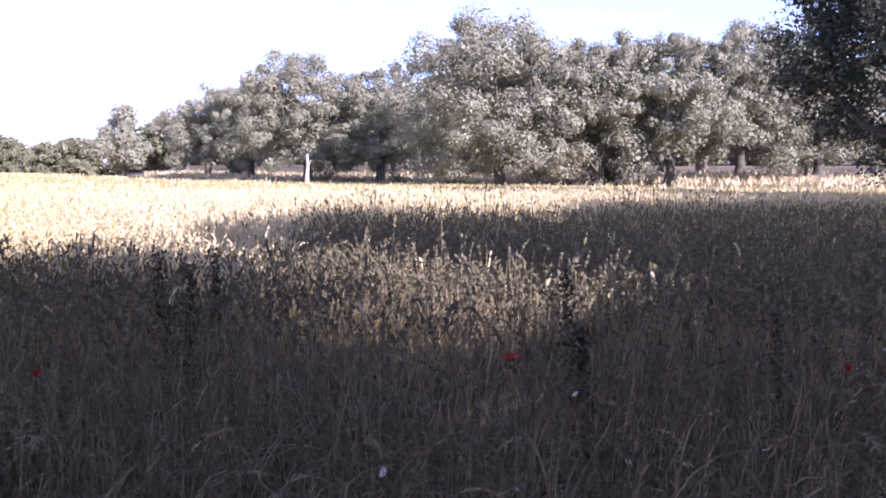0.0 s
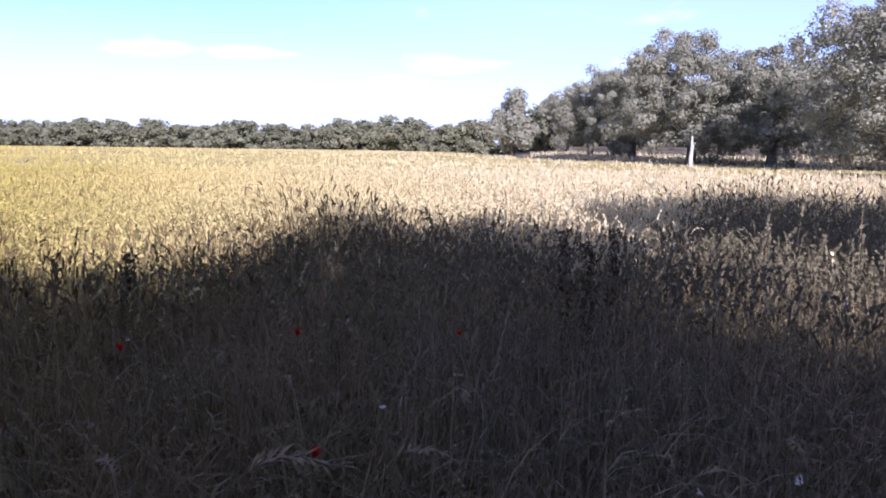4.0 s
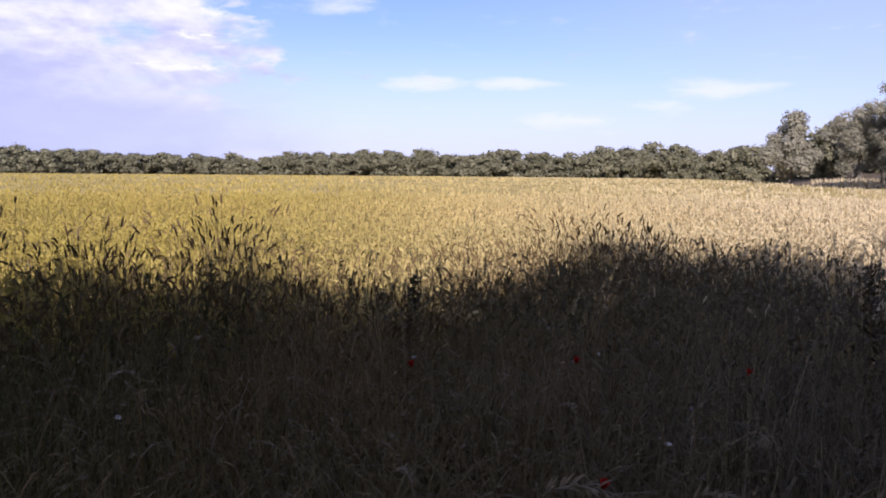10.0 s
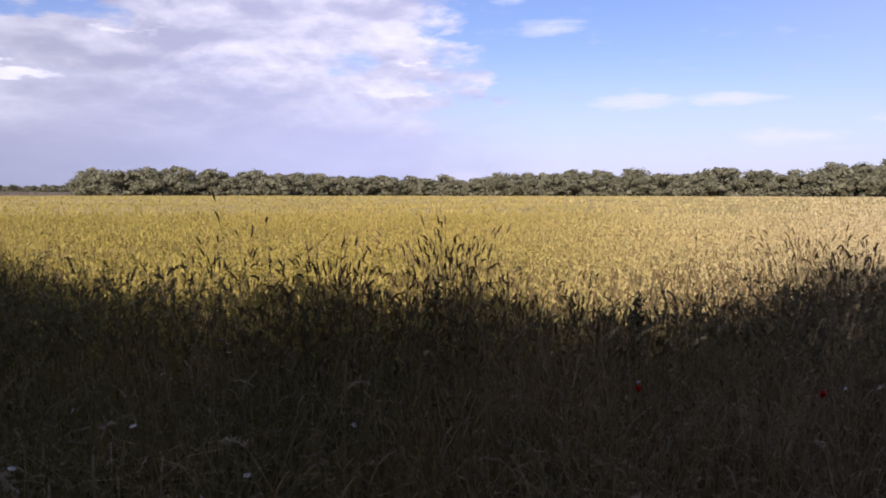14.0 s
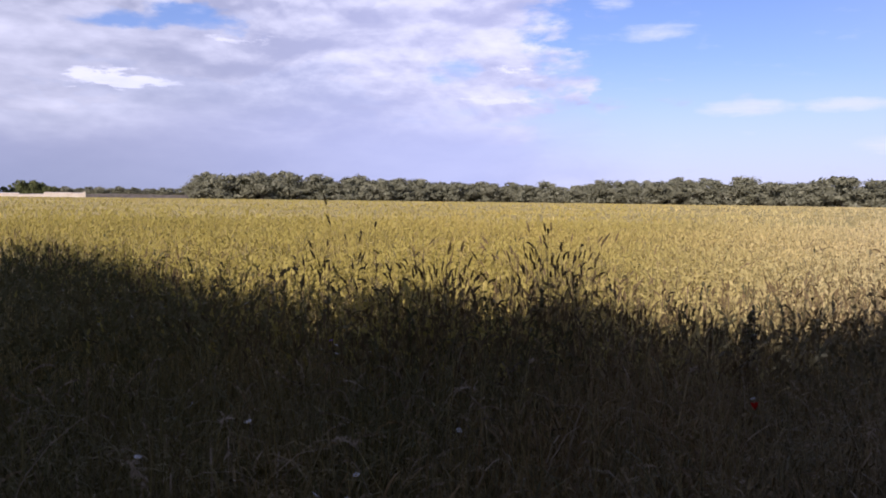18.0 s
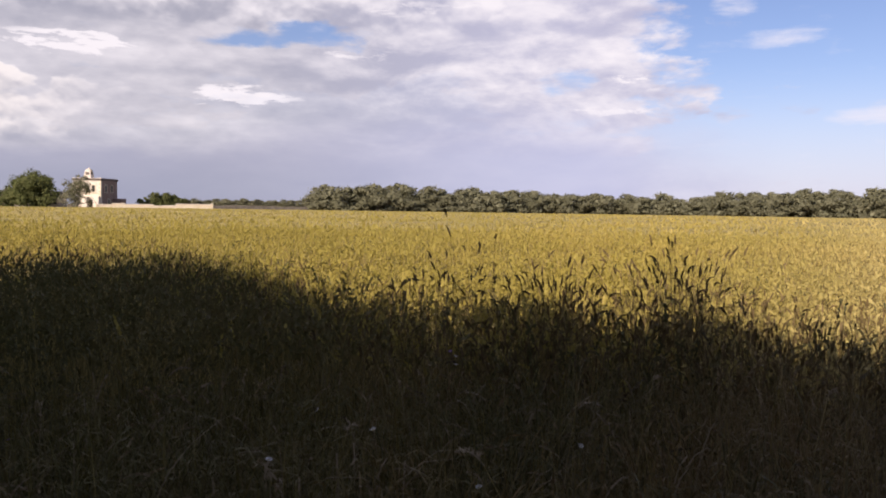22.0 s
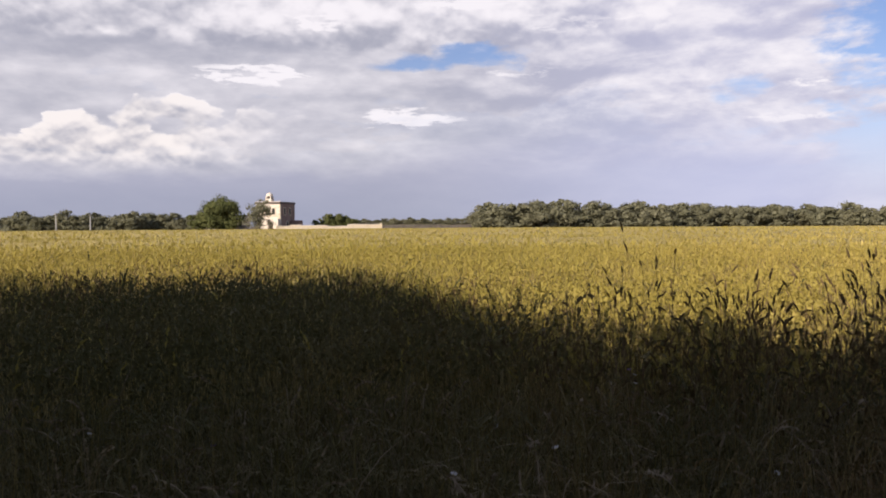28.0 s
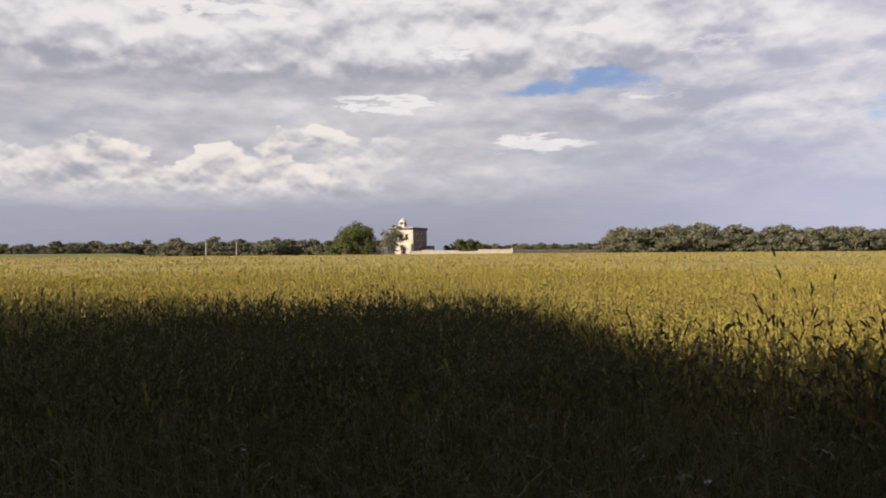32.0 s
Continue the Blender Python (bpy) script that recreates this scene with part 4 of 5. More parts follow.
part("back_wall", box(0.5, D - 0.5, -0.3, W - 0.5, D, H), SHADED_ROSE, farm)
part("end_wall", box(W - 0.5, 0.5, -0.3, W, D, H), LIME, farm)
part("roof", box(0.45, 0.45, H - 0.6, W - 0.45, D - 0.45, H - 0.3), CREAM, farm, "flat terrace roof")
bm = box(-0.22, -0.22, H - 0.1, W + 0.22, 0.5, H + 0.4, 0.05)
box(-0.22, 0.5, H - 0.1, 0.5, D + 0.22, H + 0.4, 0.05, bm)
part("cornice", bm, CORNICE, farm, "stone cornice, dark with shade put into its colour")
bm = box(-0.05, -0.05, H + 0.4, W + 0.05, 0.3, H + 0.55, 0.03)
box(-0.05, 0.3, H + 0.4, 0.3, D + 0.05, H + 0.55, 0.03, bm)
part("parapet", bm, LIME, farm)
for z in (0.35, 4.1):
    part("string_course", box(-0.08, -0.08, z, W + 0.05, -0.002, z + 0.22, 0.03), CREAM, farm)
for z in (0.4, 1.4, 2.4, 3.4, 4.4, 5.4, 6.4, 7.2):
    part("quoin", box(-0.07, -0.07, z, 0.55, 0.6, z + 0.62, 0.03), CREAM, farm)
for x in (1.9, 5.2):
    window_in(farm, x, 4.7, 0.8, 1.6, 0.0)
window_in(farm, 6.3, 1.5, 0.8, 1.5, 0.0)
for y in (2.6, 5.8):
    window_in(farm, y, 4.6, 0.95, 1.8, 0.0, True, 0.0)
window_in(farm, 4.2, 1.2, 1.0, 1.6, 0.0, True, 0.0)
turret = new("turret")
turret.parent = farm
tagged(turret, "small whitewashed bell turret with a dome")
part("drum", box(3.0, 0.8, H + 0.3, 4.8, 2.6, H + 1.35, 0.06), LIME, turret)
for x0, y0 in ((3.1, 0.9), (4.4, 0.9), (3.1, 2.2), (4.4, 2.2)):
    part("pier", box(x0, y0, H + 1.35, x0 + 0.32, y0 + 0.32, H + 1.95, 0.03), LIME, turret)
part("bell_chamber", box(3.35, 1.15, H + 1.35, 4.45, 2.25, H + 1.95), CORNICE, turret)
bm = bmesh.new()
bmesh.ops.create_uvsphere(bm, u_segments=20, v_segments=12, radius=1.0, matrix=Matrix.LocRotScale((3.9, 1.7, H + 1.95), None, (1.0, 1.0, 1.0)))
bmesh.ops.bisect_plane(bm, geom=bm.verts[:] + bm.edges[:] + bm.faces[:], plane_co=(0, 0, H + 1.95), plane_no=(0, 0, -1), clear_outer=True)
part("dome", bm, LIME, turret)
bm = bmesh.new()
bmesh.ops.create_cone(bm, cap_ends=True, segments=12, radius1=0.16, radius2=0.05, depth=0.3, matrix=Matrix.Translation((3.9, 1.7, H + 3.05)))
part("finial", bm, CREAM, turret)
# outside stair and porch on the sunny side
for i in range(9):
    part("stair_step", box(2.9 + i * 0.3, -1.5, 0, 3.2 + i * 0.3, -0.004, 3.4 - i * 0.36, 0.02), LIME, farm)
part("buttress", box(0.15, -0.9, 0, 1.0, -0.003, 3.6, 0.08), LIME, farm)
part("porch_roof", box(-2.4, 6.2, 0, -0.004, D, 3.1, 0.05), SHADED_ROSE, farm, "low lean-to against the side wall")
part("chimney", box(5.0, 6.0, H - 0.3, 5.7, 6.6, H + 1.0, 0.05), LIME, farm)
mirror(farm)
farm.matrix_world = place(96.4, 222, -26)

wing = tagged(new("farm_wing"), "long low cream farm wing beside the farmhouse", "building")
part("wall", box(0, 0, -0.3, 12, 6, 4.3, 0.04), LIME, wing)
part("parapet", box(-0.12, -0.12, 4.3, 12.12, 6.12, 4.65, 0.04), CORNICE, wing)
for x in (2.0, 5.0, 8.0, 10.4):
    window_in(wing, x, 1.4, 0.9, 1.5, 0.0)
part("door", box(6.1, -0.06, 0, 7.2, -0.003, 2.3), VOID, wing)
mirror(wing)
wing.matrix_world = place(98.6, 229, -8)

# the yard wall, in worn lengths that butt together
yard = tagged(new("yard_wall"), "long sunlit cream stone yard wall with patchy plaster", "wall", kind="structure")
g = np.random.default_rng(9)
at = 0.0
while at < 25.6:
    size = g.uniform(2.2, 3.6)
    top = 1.35 + g.uniform(-0.3, 0.3) + (0.3 if at > 14 else 0) + (0.25 if at < 4 else 0)
    part("wall_length", box(at, -0.25, -0.3, at + size, 0.25, top, 0.05), CREAM, yard)
    part("coping", box(at + 0.02, -0.32, top, at + size - 0.02, 0.32, top + 0.14, 0.03), LIME, yard)
    at += size
part("gate_pier", box(at, -0.38, -0.3, at + 0.55, 0.38, 2.2, 0.05), CREAM, yard)
yard.matrix_world = place(96.7, 213, -3)

low = tagged(new("dry_stone_wall"), "low dark dry-stone wall along the far track", "wall", kind="structure")
for i in range(26):
    part("wall_length", box(i * 2.0, -0.4, -0.3, i * 2.0 + 2.0, 0.4, 1.7 + g.uniform(-0.12, 0.12), 0.08), DRYWALL, low)
low.matrix_world = place(90.0, 262, -4)


def pole(az_deg, d, top):
    x, y = polar(az_deg, d)
    ob = tagged(new("utility_pole"), "slim pale concrete utility pole beyond the crop", "pole", "poles by the track")
    v, rows = tube([(0, 0, -0.5), (0, 0, top * 0.5), (0, 0, top)], [0.2, 0.165, 0.13], 10)
    under("shaft", quads("pole_shaft", v, CONCRETE, rows), ob)
    part("cross_arm", box(-0.55, -0.06, top - 0.35, 0.55, 0.06, top - 0.23, 0.01), CONCRETE, ob)
    for sx_ in (-0.45, 0.45):
        bm = bmesh.new()
        bmesh.ops.create_cone(bm, cap_ends=True, segments=8, radius1=0.06, radius2=0.03, depth=0.18, matrix=Matrix.Translation((sx_, 0, top - 0.14)))
        part("insulator", bm, CREAM, ob)
    ob.matrix_world = place(az_deg, d, 30)


pole(110.5, 228, 5.0)
pole(108.5, 228, 5.0)

ob = tree("walnut_tree", "broad fresh-green tree beside the farmhouse", 9.3, 5.5, 81, FRESH, 150, 110, 0.40, clear=-0.1, detail=False, slim=0.6, ragged=0.1, lump=(0.28, 0.4))
stand_tree(ob, *polar(100.45, 224))
ob = tree("almond_tree", "thin open tree in front of the farmhouse", 8.6, 4.5, 82, OLIVE_FAR, 120, 36, 0.32, clear=-0.05, detail=False, bough=1.6, lump=(0.16, 0.26))
stand_tree(ob, *polar(97.85, 213))
ob = tree("young_tree", "low green tree beside the farm", 5.0, 3.0, 83, FRESH, 70, 60, 0.42, clear=-0.08, detail=False)
stand_tree(ob, *polar(101.9, 225))
for az_deg, h, spread, seed in ((93.4, 4.6, 3.2, 84), (92.7, 5.3, 3.6, 85), (91.9, 4.9, 3.6, 86)):
    ob = tree("bushy_tree", "round dark-green bush behind the yard wall", h, spread, seed, FRESH, 70, 60, 0.42, clear=-0.08, detail=False)
    tagged(stand_tree(ob, *polar(az_deg, 236)), group="bushes in the yard")

# light green strip of another field beyond the crop
strip = under("far_meadow", sheet("far_meadow", np.linspace(200, 285, 12), np.linspace(112, 140, 60),
                                  lambda x, y, r, a: np.interp(r, [200, 204, 250, 285], [0.0, 0.9, 1.6, 1.5]) * ease((a - 112) / 4) + 0.03 * smooth_noise(x, y, 4.0), MEADOW), smooth=True)
tagged(strip, "light green strip of meadow beyond the crop", "meadow", kind="structure")

# the bleached trunk that stands before the grove
post = tagged(new("bare_trunk"), "bleached bare tree trunk standing upright before the grove", "tree trunk")
x, y = polar(9.35, 44.0)
v, rows = tube([(0, 0, -0.4), (0.02, 0, 0.5), (-0.03, 0.02, 1.2), (0.02, 0, 1.8), (0.0, 0, 2.4)], [0.2, 0.13, 0.11, 0.085, 0.04], 10, 0.12, np.random.default_rng(3))
under("trunk", quads("bare_trunk", v, PALE_BARK, rows), post, smooth=True)
v, rows = tube([(0.0, 0, 1.7), (0.12, 0.05, 1.95), (0.17, 0.05, 2.1)], [0.035, 0.025, 0.015], 6)
under("stub", quads("bare_stub", v, PALE_BARK, rows), post, smooth=True)
post.location = (x, y, float(ground_z(x, y)))

# dry grass under the grove's edge
g = np.random.default_rng(21)
n = 14000
a_deg = g.uniform(-36, 20, n)
d = crop_edge(a_deg) + g.uniform(-1.5, 26, n) ** 1.0
x, y = -d * np.sin(np.radians(a_deg)), d * np.cos(np.radians(a_deg))
p = np.stack([x, y, ground_z(x, y) - 0.05], -1)
verge = under("verge_grass", quads("verge_grass", ribbons(p, g.uniform(0, 6.28, n), g.uniform(0, 0.5, n), g.uniform(0, 1.2, n), g.uniform(0.15, 0.5, n), g.uniform(0.05, 0.12, n), (1, 0.8, 0.2))[0], EAR))
tagged(verge, "pale dry grass on the bank under the olives", "grass", kind="stuff")


# ---------------------------------------------------------------- weeds and flowers in the margin
def from_eye(yaw, az_deg, d):
    """Plan place at a bearing and distance from where the camera is while it looks along yaw."""
    x, y = polar(az_deg, d)
    return x - ARM * math.sin(radians(yaw)), y + ARM * math.cos(radians(yaw))


def dock(yaw_seen, az_deg, d, top, lean, lean_to, seed, stems=1):
    """A seeding dock or mullein: a ribbed stem thick with dark seed clusters, and a few wilted leaves."""
    g = np.random.default_rng(seed)
    x, y = from_eye(yaw_seen, az_deg, d)
    ob = tagged(new("dock_plant"), "tall dark seeding dock standing above the grass", "weed", "docks in the margin")
    for i in range(stems):
        yaw, tilt = radians(lean_to) + g.normal(0, 0.3), lean + g.normal(0, 0.03)
        base = np.array([g.normal(0, 0.04) * (stems > 1), g.normal(0, 0.04) * (stems > 1), 0.0])
        high = top * (1 if i == 0 else g.uniform(0.86, 0.97))
        s = np.linspace(0, 1, 9)
        reach = np.sin(tilt) * high * s ** 1.3
        line = np.stack([base[0] + reach * math.cos(yaw), base[1] + reach * math.sin(yaw), high * s], -1)
        v, rows = tube(line, np.linspace(0.007, 0.002, 9), 6)
        under("stem", quads("dock_stem", v, STALK_MAT, rows), ob)
        n = 650
        u = g.uniform(0.42, 1.0, n)
        at = np.stack([np.interp(u, s, line[:, k]) for k in range(3)], -1)
        spread = 0.030 * (1.15 - u)[:, None] + 0.010
        at += g.normal(0, 1, (n, 3)) * spread * (1, 1, 0.6)
        q1 = ribbons(at, g.uniform(0, 6.28, n), g.uniform(0.2, 1.6, n), g.uniform(0, 1, n), g.uniform(0.012, 0.026, n), g.uniform(0.010, 0.018, n), (0.4, 1, 0.3))[0]
        tagged(under("seed_head", quads("dock_seeds", q1, DOCK), ob, "dark brown clustered seeds"), kind="stuff")
        n = 9
        at = np.stack([np.interp(g.uniform(0.05, 0.55, n), s, line[:, k]) for k in range(3)], -1)
        leaf = ribbons(at, g.uniform(0, 6.28, n), g.uniform(0.5, 1.0, n), g.uniform(0.4, 1.6, n), g.uniform(0.10, 0.22, n), g.uniform(0.018, 0.035, n), (0.3, 1, 0.8, 0.05))[0]
        tagged(under("leaves", quads("dock_leaves", leaf, GREEN), ob), kind="stuff")
    ob.location = (x, y, 0)
    return ob


dock(0, 18.5, 3.9, 1.22, 0.03, 200, 1)
dock(0, 18.0, 3.95, 1.14, 0.05, 20, 2)
dock(0, 15.4, 4.2, 1.2, 0.10, 170, 3)
dock(0, -10.3, 3.1, 1.22, 0.085, 178, 4)
dock(0, -10.9, 3.2, 1.0, 0.10, 178, 14)
dock(0, -23.6, 3.4, 1.06, 0.12, 140, 5)
dock(41, 47.5, 4.2, 1.06, 0.1, 100, 9)


def oat_clump(az_deg, d, top, spread, count, seed):
    """Wild oats that overtop the crop, their heavy heads hanging."""
    g = np.random.default_rng(seed)
    x, y = polar(az_deg, d)
    ob = tagged(new("wild_oat_clump"), "tall clump of wild oats with dark hanging heads", "grass", "wild oats")
    p = np.stack([g.normal(0, spread, count), g.normal(0, spread * 0.6, count), np.zeros(count)], -1)
    yaw = g.uniform(0, 6.28, count)
    # the clump is tallest in its middle
    h = top * g.uniform(0.88, 1.03, count) * (1 - 0.10 * np.minimum(np.hypot(p[:, 0], p[:, 1] / 0.6) / spread, 2.5) ** 1.5)
    w = 0.0025 + 0.0002 * d
    q, tip, ang = ribbons(p, yaw, np.abs(g.normal(0.06, 0.07, count)), np.abs(g.normal(0.2, 0.2, count)), h, np.full(count, w), (1, 1, 0.9, 0.6))
    under("straw", quads("oat_straw", q, STALK_MAT), ob)
    heads = spikes(tip, yaw, ang, np.where(g.random(count) < 0.4, g.uniform(0.6, 1.8, count), g.uniform(0, 0.5, count)), g.uniform(0.045, 0.07, count) * (1 + 0.02 * d), np.full(count, 0.0085 + 0.0007 * d))
    under("panicle", quads("oat_panicle", heads, DARK_EAR), ob, "dark drooping seed heads")
    for piece in ob.children:
        tagged(piece, kind="stuff")
    ob.location = (x, y, 0)


for i, (az_deg, d, top, spread, count) in enumerate([(35, 6.2, 1.36, 0.3, 120), (31, 6.8, 1.28, 0.35, 70), (58.6, 5.0, 1.43, 0.17, 130), (56.4, 5.0, 1.2, 0.25, 70), (70.8, 4.7, 1.60, 0.06, 12), (66, 4.7, 1.34, 0.15, 130),
                                                     (73.2, 4.9, 1.38, 0.16, 36), (43, 5.6, 1.14, 0.3, 60), (84, 6.6, 1.1, 0.3, 50), (98, 10.4, 1.1, 0.4, 40), (62.5, 4.7, 1.16, 0.25, 80), (69, 4.6, 1.14, 0.25, 50),
                                                     (53, 4.8, 1.1, 0.28, 50), (9, 8.5, 1.3, 0.4, 60), (-2, 12.6, 1.42, 0.5, 60), (-14, 14, 1.42, 0.5, 60), (5, 11.4, 1.38, 0.5, 60),
                                                     (-18, 12.2, 1.46, 0.3, 30), (39, 5.8, 1.16, 0.3, 60), (90, 8.2, 1.1, 0.4, 40), (78, 5.1, 1.12, 0.3, 40), (108, 8.4, 1.18, 0.4, 40)]):
    oat_clump(az_deg, d, top, spread, count, 100 + i)


def poppy_flower():
    ob = tagged(new("poppy"), "small red poppy flower on a thin stem", "flower", "poppies")
    v, rows = tube([(0, 0, -0.75), (0.02, 0, -0.4), (0, 0.01, 0)], [0.0018, 0.0016, 0.0013], 5)
    under("stem", quads("poppy_stem", v, GREEN, rows), ob)
    for k in range(4):
        n = 1
        q = ribbons(np.zeros((1, 3)), np.array([k * 1.57]), np.array([0.5]), np.array([0.9]), np.array([0.045]), np.array([0.048]), (0.25, 0.9, 1, 0.6))[0]
        under("petal", quads("poppy_petal", q, POPPY), ob)
    bm = bmesh.new()
    bmesh.ops.create_uvsphere(bm, u_segments=8, v_segments=6, radius=0.007, matrix=Matrix.Translation((0, 0, 0.008)))
    part("seed_capsule", bm, DOCK, ob)
    return ob


def daisy_flower(petal, label):
    ob = tagged(new("daisy"), label, "flower", "small flowers in the grass")
    v, rows = tube([(0, 0, -0.7), (0.02, 0, -0.35), (0, 0.01, 0)], [0.0016, 0.0014, 0.001], 5)
    under("stem", quads("daisy_stem", v, GREEN, rows), ob)
    k = 9
    q = ribbons(np.zeros((k, 3)), np.arange(k) * 6.283 / k, np.full(k, 0.9), np.full(k, 0.5), np.full(k, 0.014), np.full(k, 0.007), (0.4, 1, 0.5))[0]
    under("petals", quads("daisy_petals", q, petal), ob)
    bm = bmesh.new()
    bmesh.ops.create_uvsphere(bm, u_segments=8, v_segments=6, radius=0.0035)
    part("centre", bm, EAR, ob)
    return ob


POPPIES = [(0, -4.8, 3.1, 0.86), (0, 27.0, 3.15, 0.87), (26, 35.2, 1.95, 0.84), (26, 48.0, 3.0, 0.88), (26, 36.3, 3.1, 0.88), (0, -26.9, 3.2, 0.88)]
first = poppy_flower()
for i, (yaw, az_deg, d, z) in enumerate(POPPIES):
    x, y = from_eye(yaw, az_deg, d)
    if i == 0:
        first.location = (x, y, z)
    else:
        copy_thing(first, Matrix.LocRotScale((x, y, z), Euler((0.3 * math.sin(i), 0.3 * math.cos(i * 2), i)), (0.36, 0.36, 1)))

g = np.random.default_rng(31)
first = daisy_flower(WHITE, "tiny white daisy in the shaded grass")
lilac = daisy_flower(PURPLE, "tiny purple flower in the shaded grass")
lilac.location = (*polar(-22.0, 2.4), 0.78)
for i in range(54):
    x, y = polar(g.uniform(-30, 122), g.uniform(1.5, 4.6))
    m = Matrix.LocRotScale((x, y, g.uniform(0.66, 0.86)), Euler((g.normal(0, 0.4), g.normal(0, 0.4), g.uniform(0, 6))), (1, 1, 1))
    if i == 0:
        first.location = m.translation
    else:
        copy_thing(lilac if i % 9 == 5 else first, m)


def plume(az_deg, d, z, droop_to, seed, size=1.0):
    """A pale brome stalk whose loose head hangs over."""
    g = np.random.default_rng(seed)
    ob = tagged(new("brome_stalk"), "pale dry brome stalk with a drooping head", "grass", "brome stalks")
    one = np.array([1.0])
    p0 = np.zeros((1, 3))
    yaw = np.array([radians(droop_to)])
    q, tip, ang = ribbons(p0, yaw, one * 0.08, one * 0.7, one * z, one * 0.004, (1, 1, 1, 0.9, 0.8, 0.7))
    under("stem", quads("brome_stem", q, STEM), ob)
    n = 34
    s = g.uniform(0, 1, n)
    bend_line = ribbons(tip, yaw, ang, one * 1.5, one * 0.14 * size, one * 0.003, (1, 1, 1, 1, 1, 0.6))
    pts = bend_line[0].reshape(-1, 4, 3).mean(1)
    at = np.stack([np.interp(s, np.linspace(0, 1, len(pts)), pts[:, k]) for k in range(3)], -1)
    q2 = ribbons(at, yaw[0] + g.normal(0, 0.9, n), ang[0] + s * 1.3 + g.normal(0, 0.2, n), np.full(n, 0.3), g.uniform(0.018, 0.034, n) * size, g.uniform(0.004, 0.007, n) * size, (0.3, 1, 0.1))[0]
    tagged(under("head", quads("brome_head", np.concatenate([bend_line[0], q2]), PALE_STRAW), ob, "pale hanging spikelets"), kind="stuff")
    ob.location = (*polar(az_deg, d), 0)


for i, (az_deg, d, z, size) in enumerate([(49.5, 2.1, 1.0, 1.6), (39.5, 2.2, 0.98, 1.2), (33, 2.4, 0.95, 1.0), (-14, 2.6, 0.98, 1.0), (8, 2.8, 0.98, 1.0), (20, 2.2, 0.92, 1.0), (43, 1.9, 0.9, 1.2),
                                         (58, 2.0, 0.92, 1.2), (52, 3.2, 1.02, 1.0), (64, 2.4, 0.95, 1.1), (71, 2.9, 1.0, 1.0), (76, 2.2, 0.9, 1.1), (82, 2.6, 0.94, 1.0), (80, 1.9, 0.88, 1.2),
                                         (95, 2.1, 0.9, 1.2), (88, 2.9, 1.0, 1.0), (104, 2.4, 0.92, 1.0), (112, 2.2, 0.9, 1.2), (37, 3.4, 1.02, 1.0), (28, 3.0, 1.0, 1.0), (-22, 3.0, 1.0, 1.0),
                                         (62, 3.3, 1.0, 1.0), (68, 2.0, 0.9, 1.1), (79, 3.4, 1.04, 1.0)]):
    plume(az_deg, d, z, (az_deg * 37) % 360, 200 + i, size)


def bent_ears(az_deg, d, top, count, seed):
    """Dark bearded ears that hang over on bent straws."""
    g = np.random.default_rng(seed)
    ob = tagged(new("bearded_grass"), "dark bearded grass with bent drooping ears", "grass", "bearded grasses")
    p = np.stack([g.normal(0, 0.14, count), g.normal(0, 0.10, count), np.zeros(count)], -1)
    yaw = g.uniform(0, 6.28, count)
    h = top * g.uniform(0.86, 1.0, count)
    q, tip, ang = ribbons(p, yaw, np.abs(g.normal(0.05, 0.05, count)), g.uniform(0.4, 1.1, count), h, np.full(count, 0.003), (1, 1, 1, 0.9, 0.8, 0.7))
    tagged(under("straw", quads("bent_straw", q, STALK_MAT), ob), kind="stuff")
    ears = [spikelets(tip, yaw, ang, g.uniform(0.2, 0.8, count), g.uniform(0.06, 0.09, count), np.full(count, 0.02), 12, g, 0.25)]
    for _ in range(5):
        ears.append(ribbons(tip, yaw + g.normal(0, 0.35, count), ang + g.normal(0.1, 0.2, count), np.full(count, 0.3), g.uniform(0.08, 0.13, count), np.full(count, 0.0013), (1, 0.8, 0.3))[0])
    tagged(under("ear", quads("bent_ear", np.concatenate(ears), DOCK), ob, "dark drooping bearded ears"), kind="stuff")
    ob.location = (*polar(az_deg, d), 0)


for i, (az_deg, d, top, count) in enumerate([(-9.0, 3.2, 1.12, 9), (-14, 3.3, 1.16, 8), (-18, 3.6, 1.2, 9), (-4, 3.5, 1.1, 7), (16, 4.2, 1.1, 8), (24, 4.6, 1.14, 9), (8, 3.8, 1.08, 7),
                                            (32, 4.8, 1.16, 9), (38, 4.4, 1.12, 8), (52, 3.6, 1.08, 8), (66, 3.5, 1.08, 8), (80, 4.4, 1.1, 8), (-24, 3.8, 1.16, 8), (92, 6.0, 1.08, 8), (106, 5.4, 1.05, 8)]):
    bent_ears(az_deg, d, top, count, 300 + i)


TUSSOCK_PALE = plant("pale_tussock", (0.24, 0.18, 0.09), (0.40, 0.31, 0.17), (0.26, 0.17, 0.09), 0.2, big=1.5)
TUSSOCK_GREEN = plant("green_tussock", (0.12, 0.13, 0.045), (0.24, 0.24, 0.09), (0.14, 0.14, 0.05), 0.25, big=1.5)


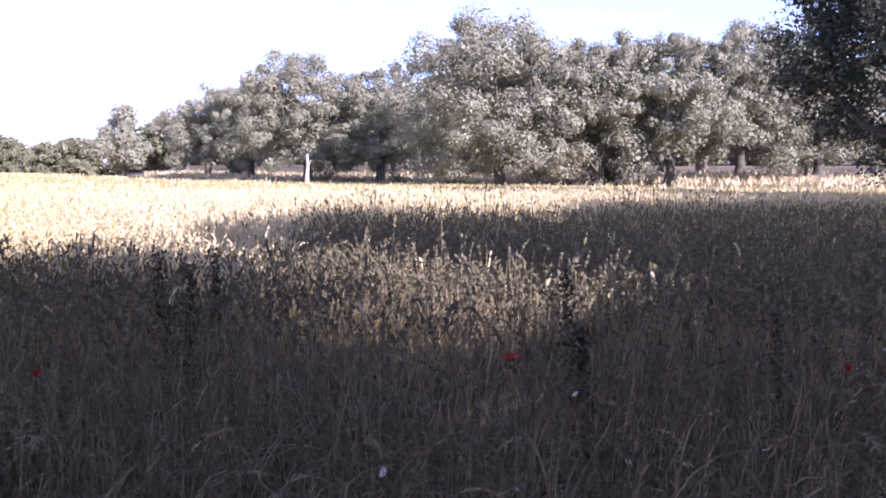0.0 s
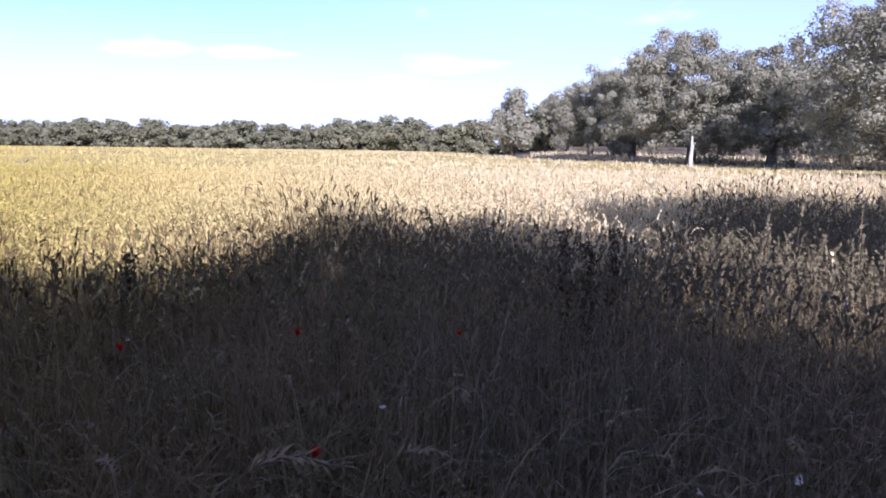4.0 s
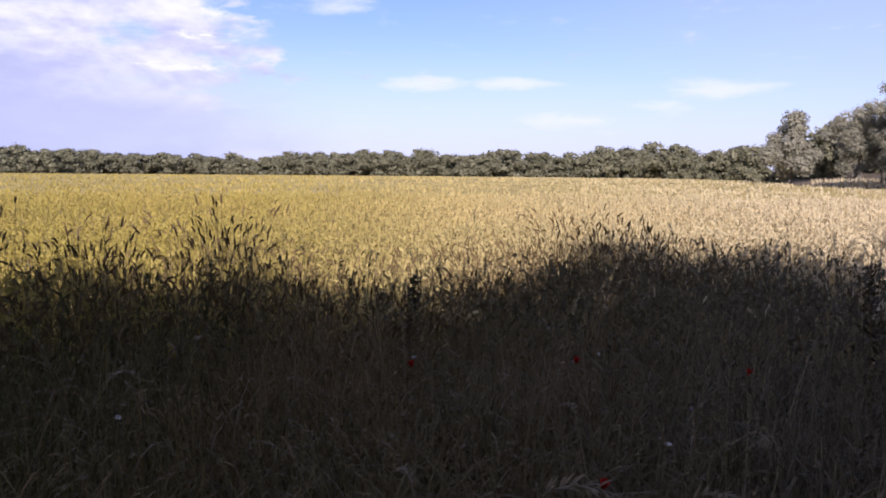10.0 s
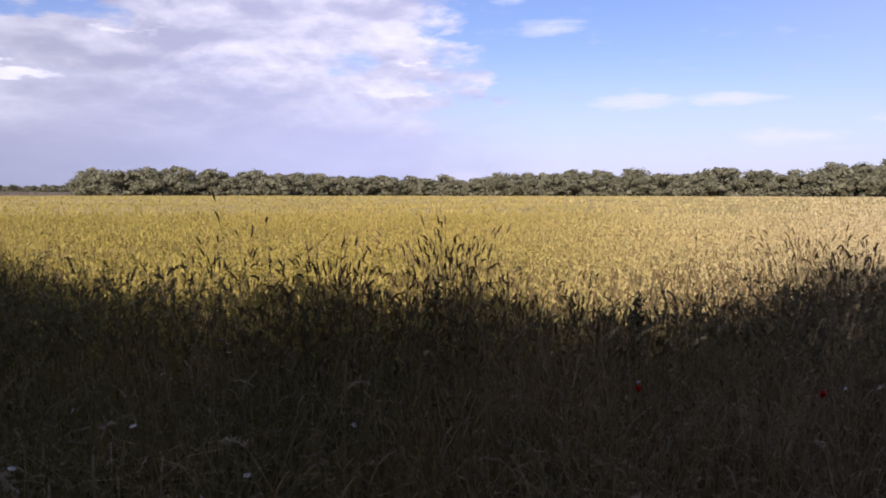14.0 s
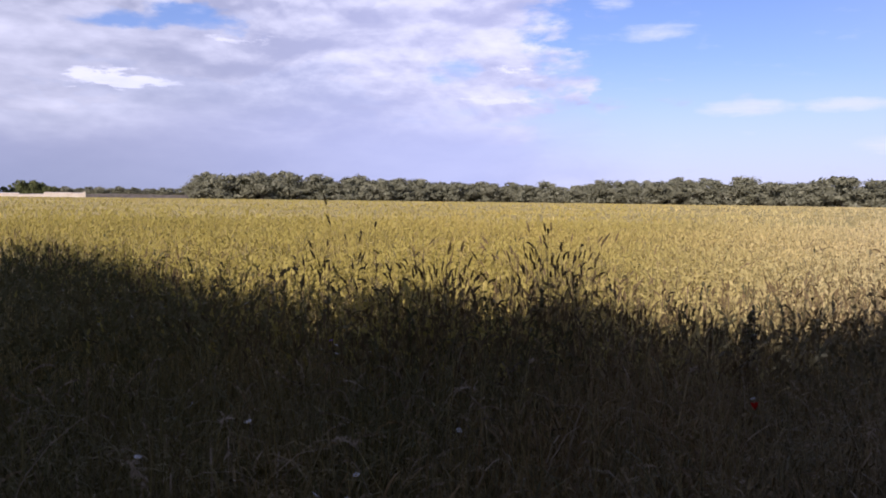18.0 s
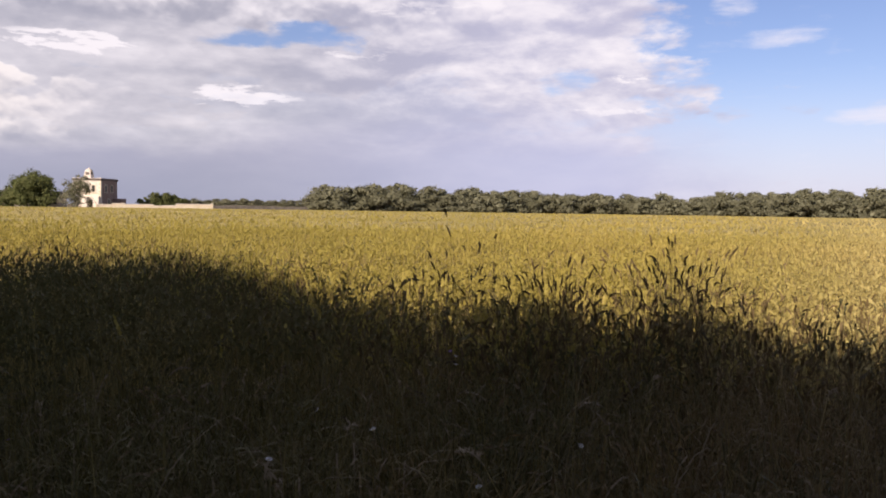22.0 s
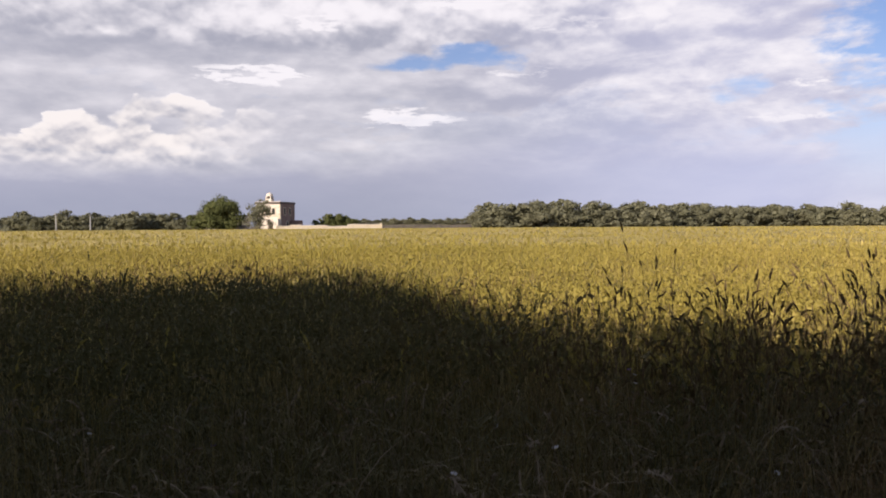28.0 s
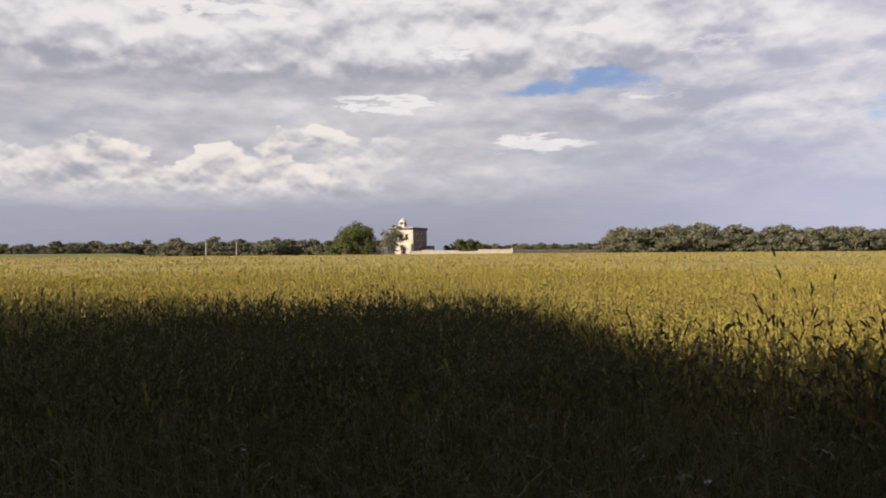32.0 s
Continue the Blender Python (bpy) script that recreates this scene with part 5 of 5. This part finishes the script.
def tussock(az_deg, d, top, material, label, seed):
    """A tuft of broad arching blades with a few bare flower stalks."""
    g = np.random.default_rng(seed)
    ob = tagged(new("grass_tussock"), label, "grass", "tussocks in the margin")
    n = 60
    p = np.stack([g.normal(0, 0.05, n), g.normal(0, 0.05, n), np.zeros(n)], -1)
    q = ribbons(p, g.uniform(0, 6.28, n), g.uniform(0.02, 0.25, n), g.uniform(0.3, 1.6, n), top * g.uniform(0.6, 1.05, n), g.uniform(0.004, 0.009, n), (0.8, 1, 1, 0.8, 0.5, 0.1))[0]
    tagged(under("foliage", quads("tussock_foliage", q, material), ob), kind="stuff")
    n = 9
    p = np.stack([g.normal(0, 0.06, n), g.normal(0, 0.06, n), np.zeros(n)], -1)
    yaw = g.uniform(0, 6.28, n)
    q, tip, ang = ribbons(p, yaw, g.uniform(0, 0.15, n), g.uniform(0.1, 0.7, n), top * g.uniform(1.0, 1.12, n), np.full(n, 0.003), (1, 1, 1, 0.8, 0.7))
    heads = spikelets(tip, yaw, ang, g.uniform(0.2, 1.2, n), g.uniform(0.06, 0.1, n), np.full(n, 0.016), 10, g, 0.4)
    tagged(under("inflorescence", quads("tussock_inflorescence", np.concatenate([q, heads]), TUSSOCK_PALE), ob, "pale nodding flower stalks"), kind="stuff")
    ob.location = (*polar(az_deg, d), 0)


PALE_LABEL, GREEN_LABEL = "pale straw-coloured tussock of arching dry grass", "yellow-green tussock of broad arching grass"
for i, (az_deg, d, top, green) in enumerate([(74.2, 3.4, 0.86, 1), (56.5, 3.6, 0.95, 0), (35, 3.1, 0.86, 0), (49.5, 3.0, 0.88, 0), (39, 3.2, 0.9, 0), (108, 2.9, 0.84, 0), (62, 3.0, 0.8, 1), (20, 3.2, 0.86, 0),
                                             (3, 3.0, 0.84, 0), (-12, 2.7, 0.78, 1), (-20, 3.2, 0.88, 0), (88, 3.3, 0.88, 0), (97, 2.8, 0.8, 1), (117, 3.0, 0.82, 1), (45, 2.4, 0.76, 0), (28, 2.6, 0.8, 0)]):
    tussock(az_deg, d, top, TUSSOCK_GREEN if green else TUSSOCK_PALE, GREEN_LABEL if green else PALE_LABEL, 400 + i)
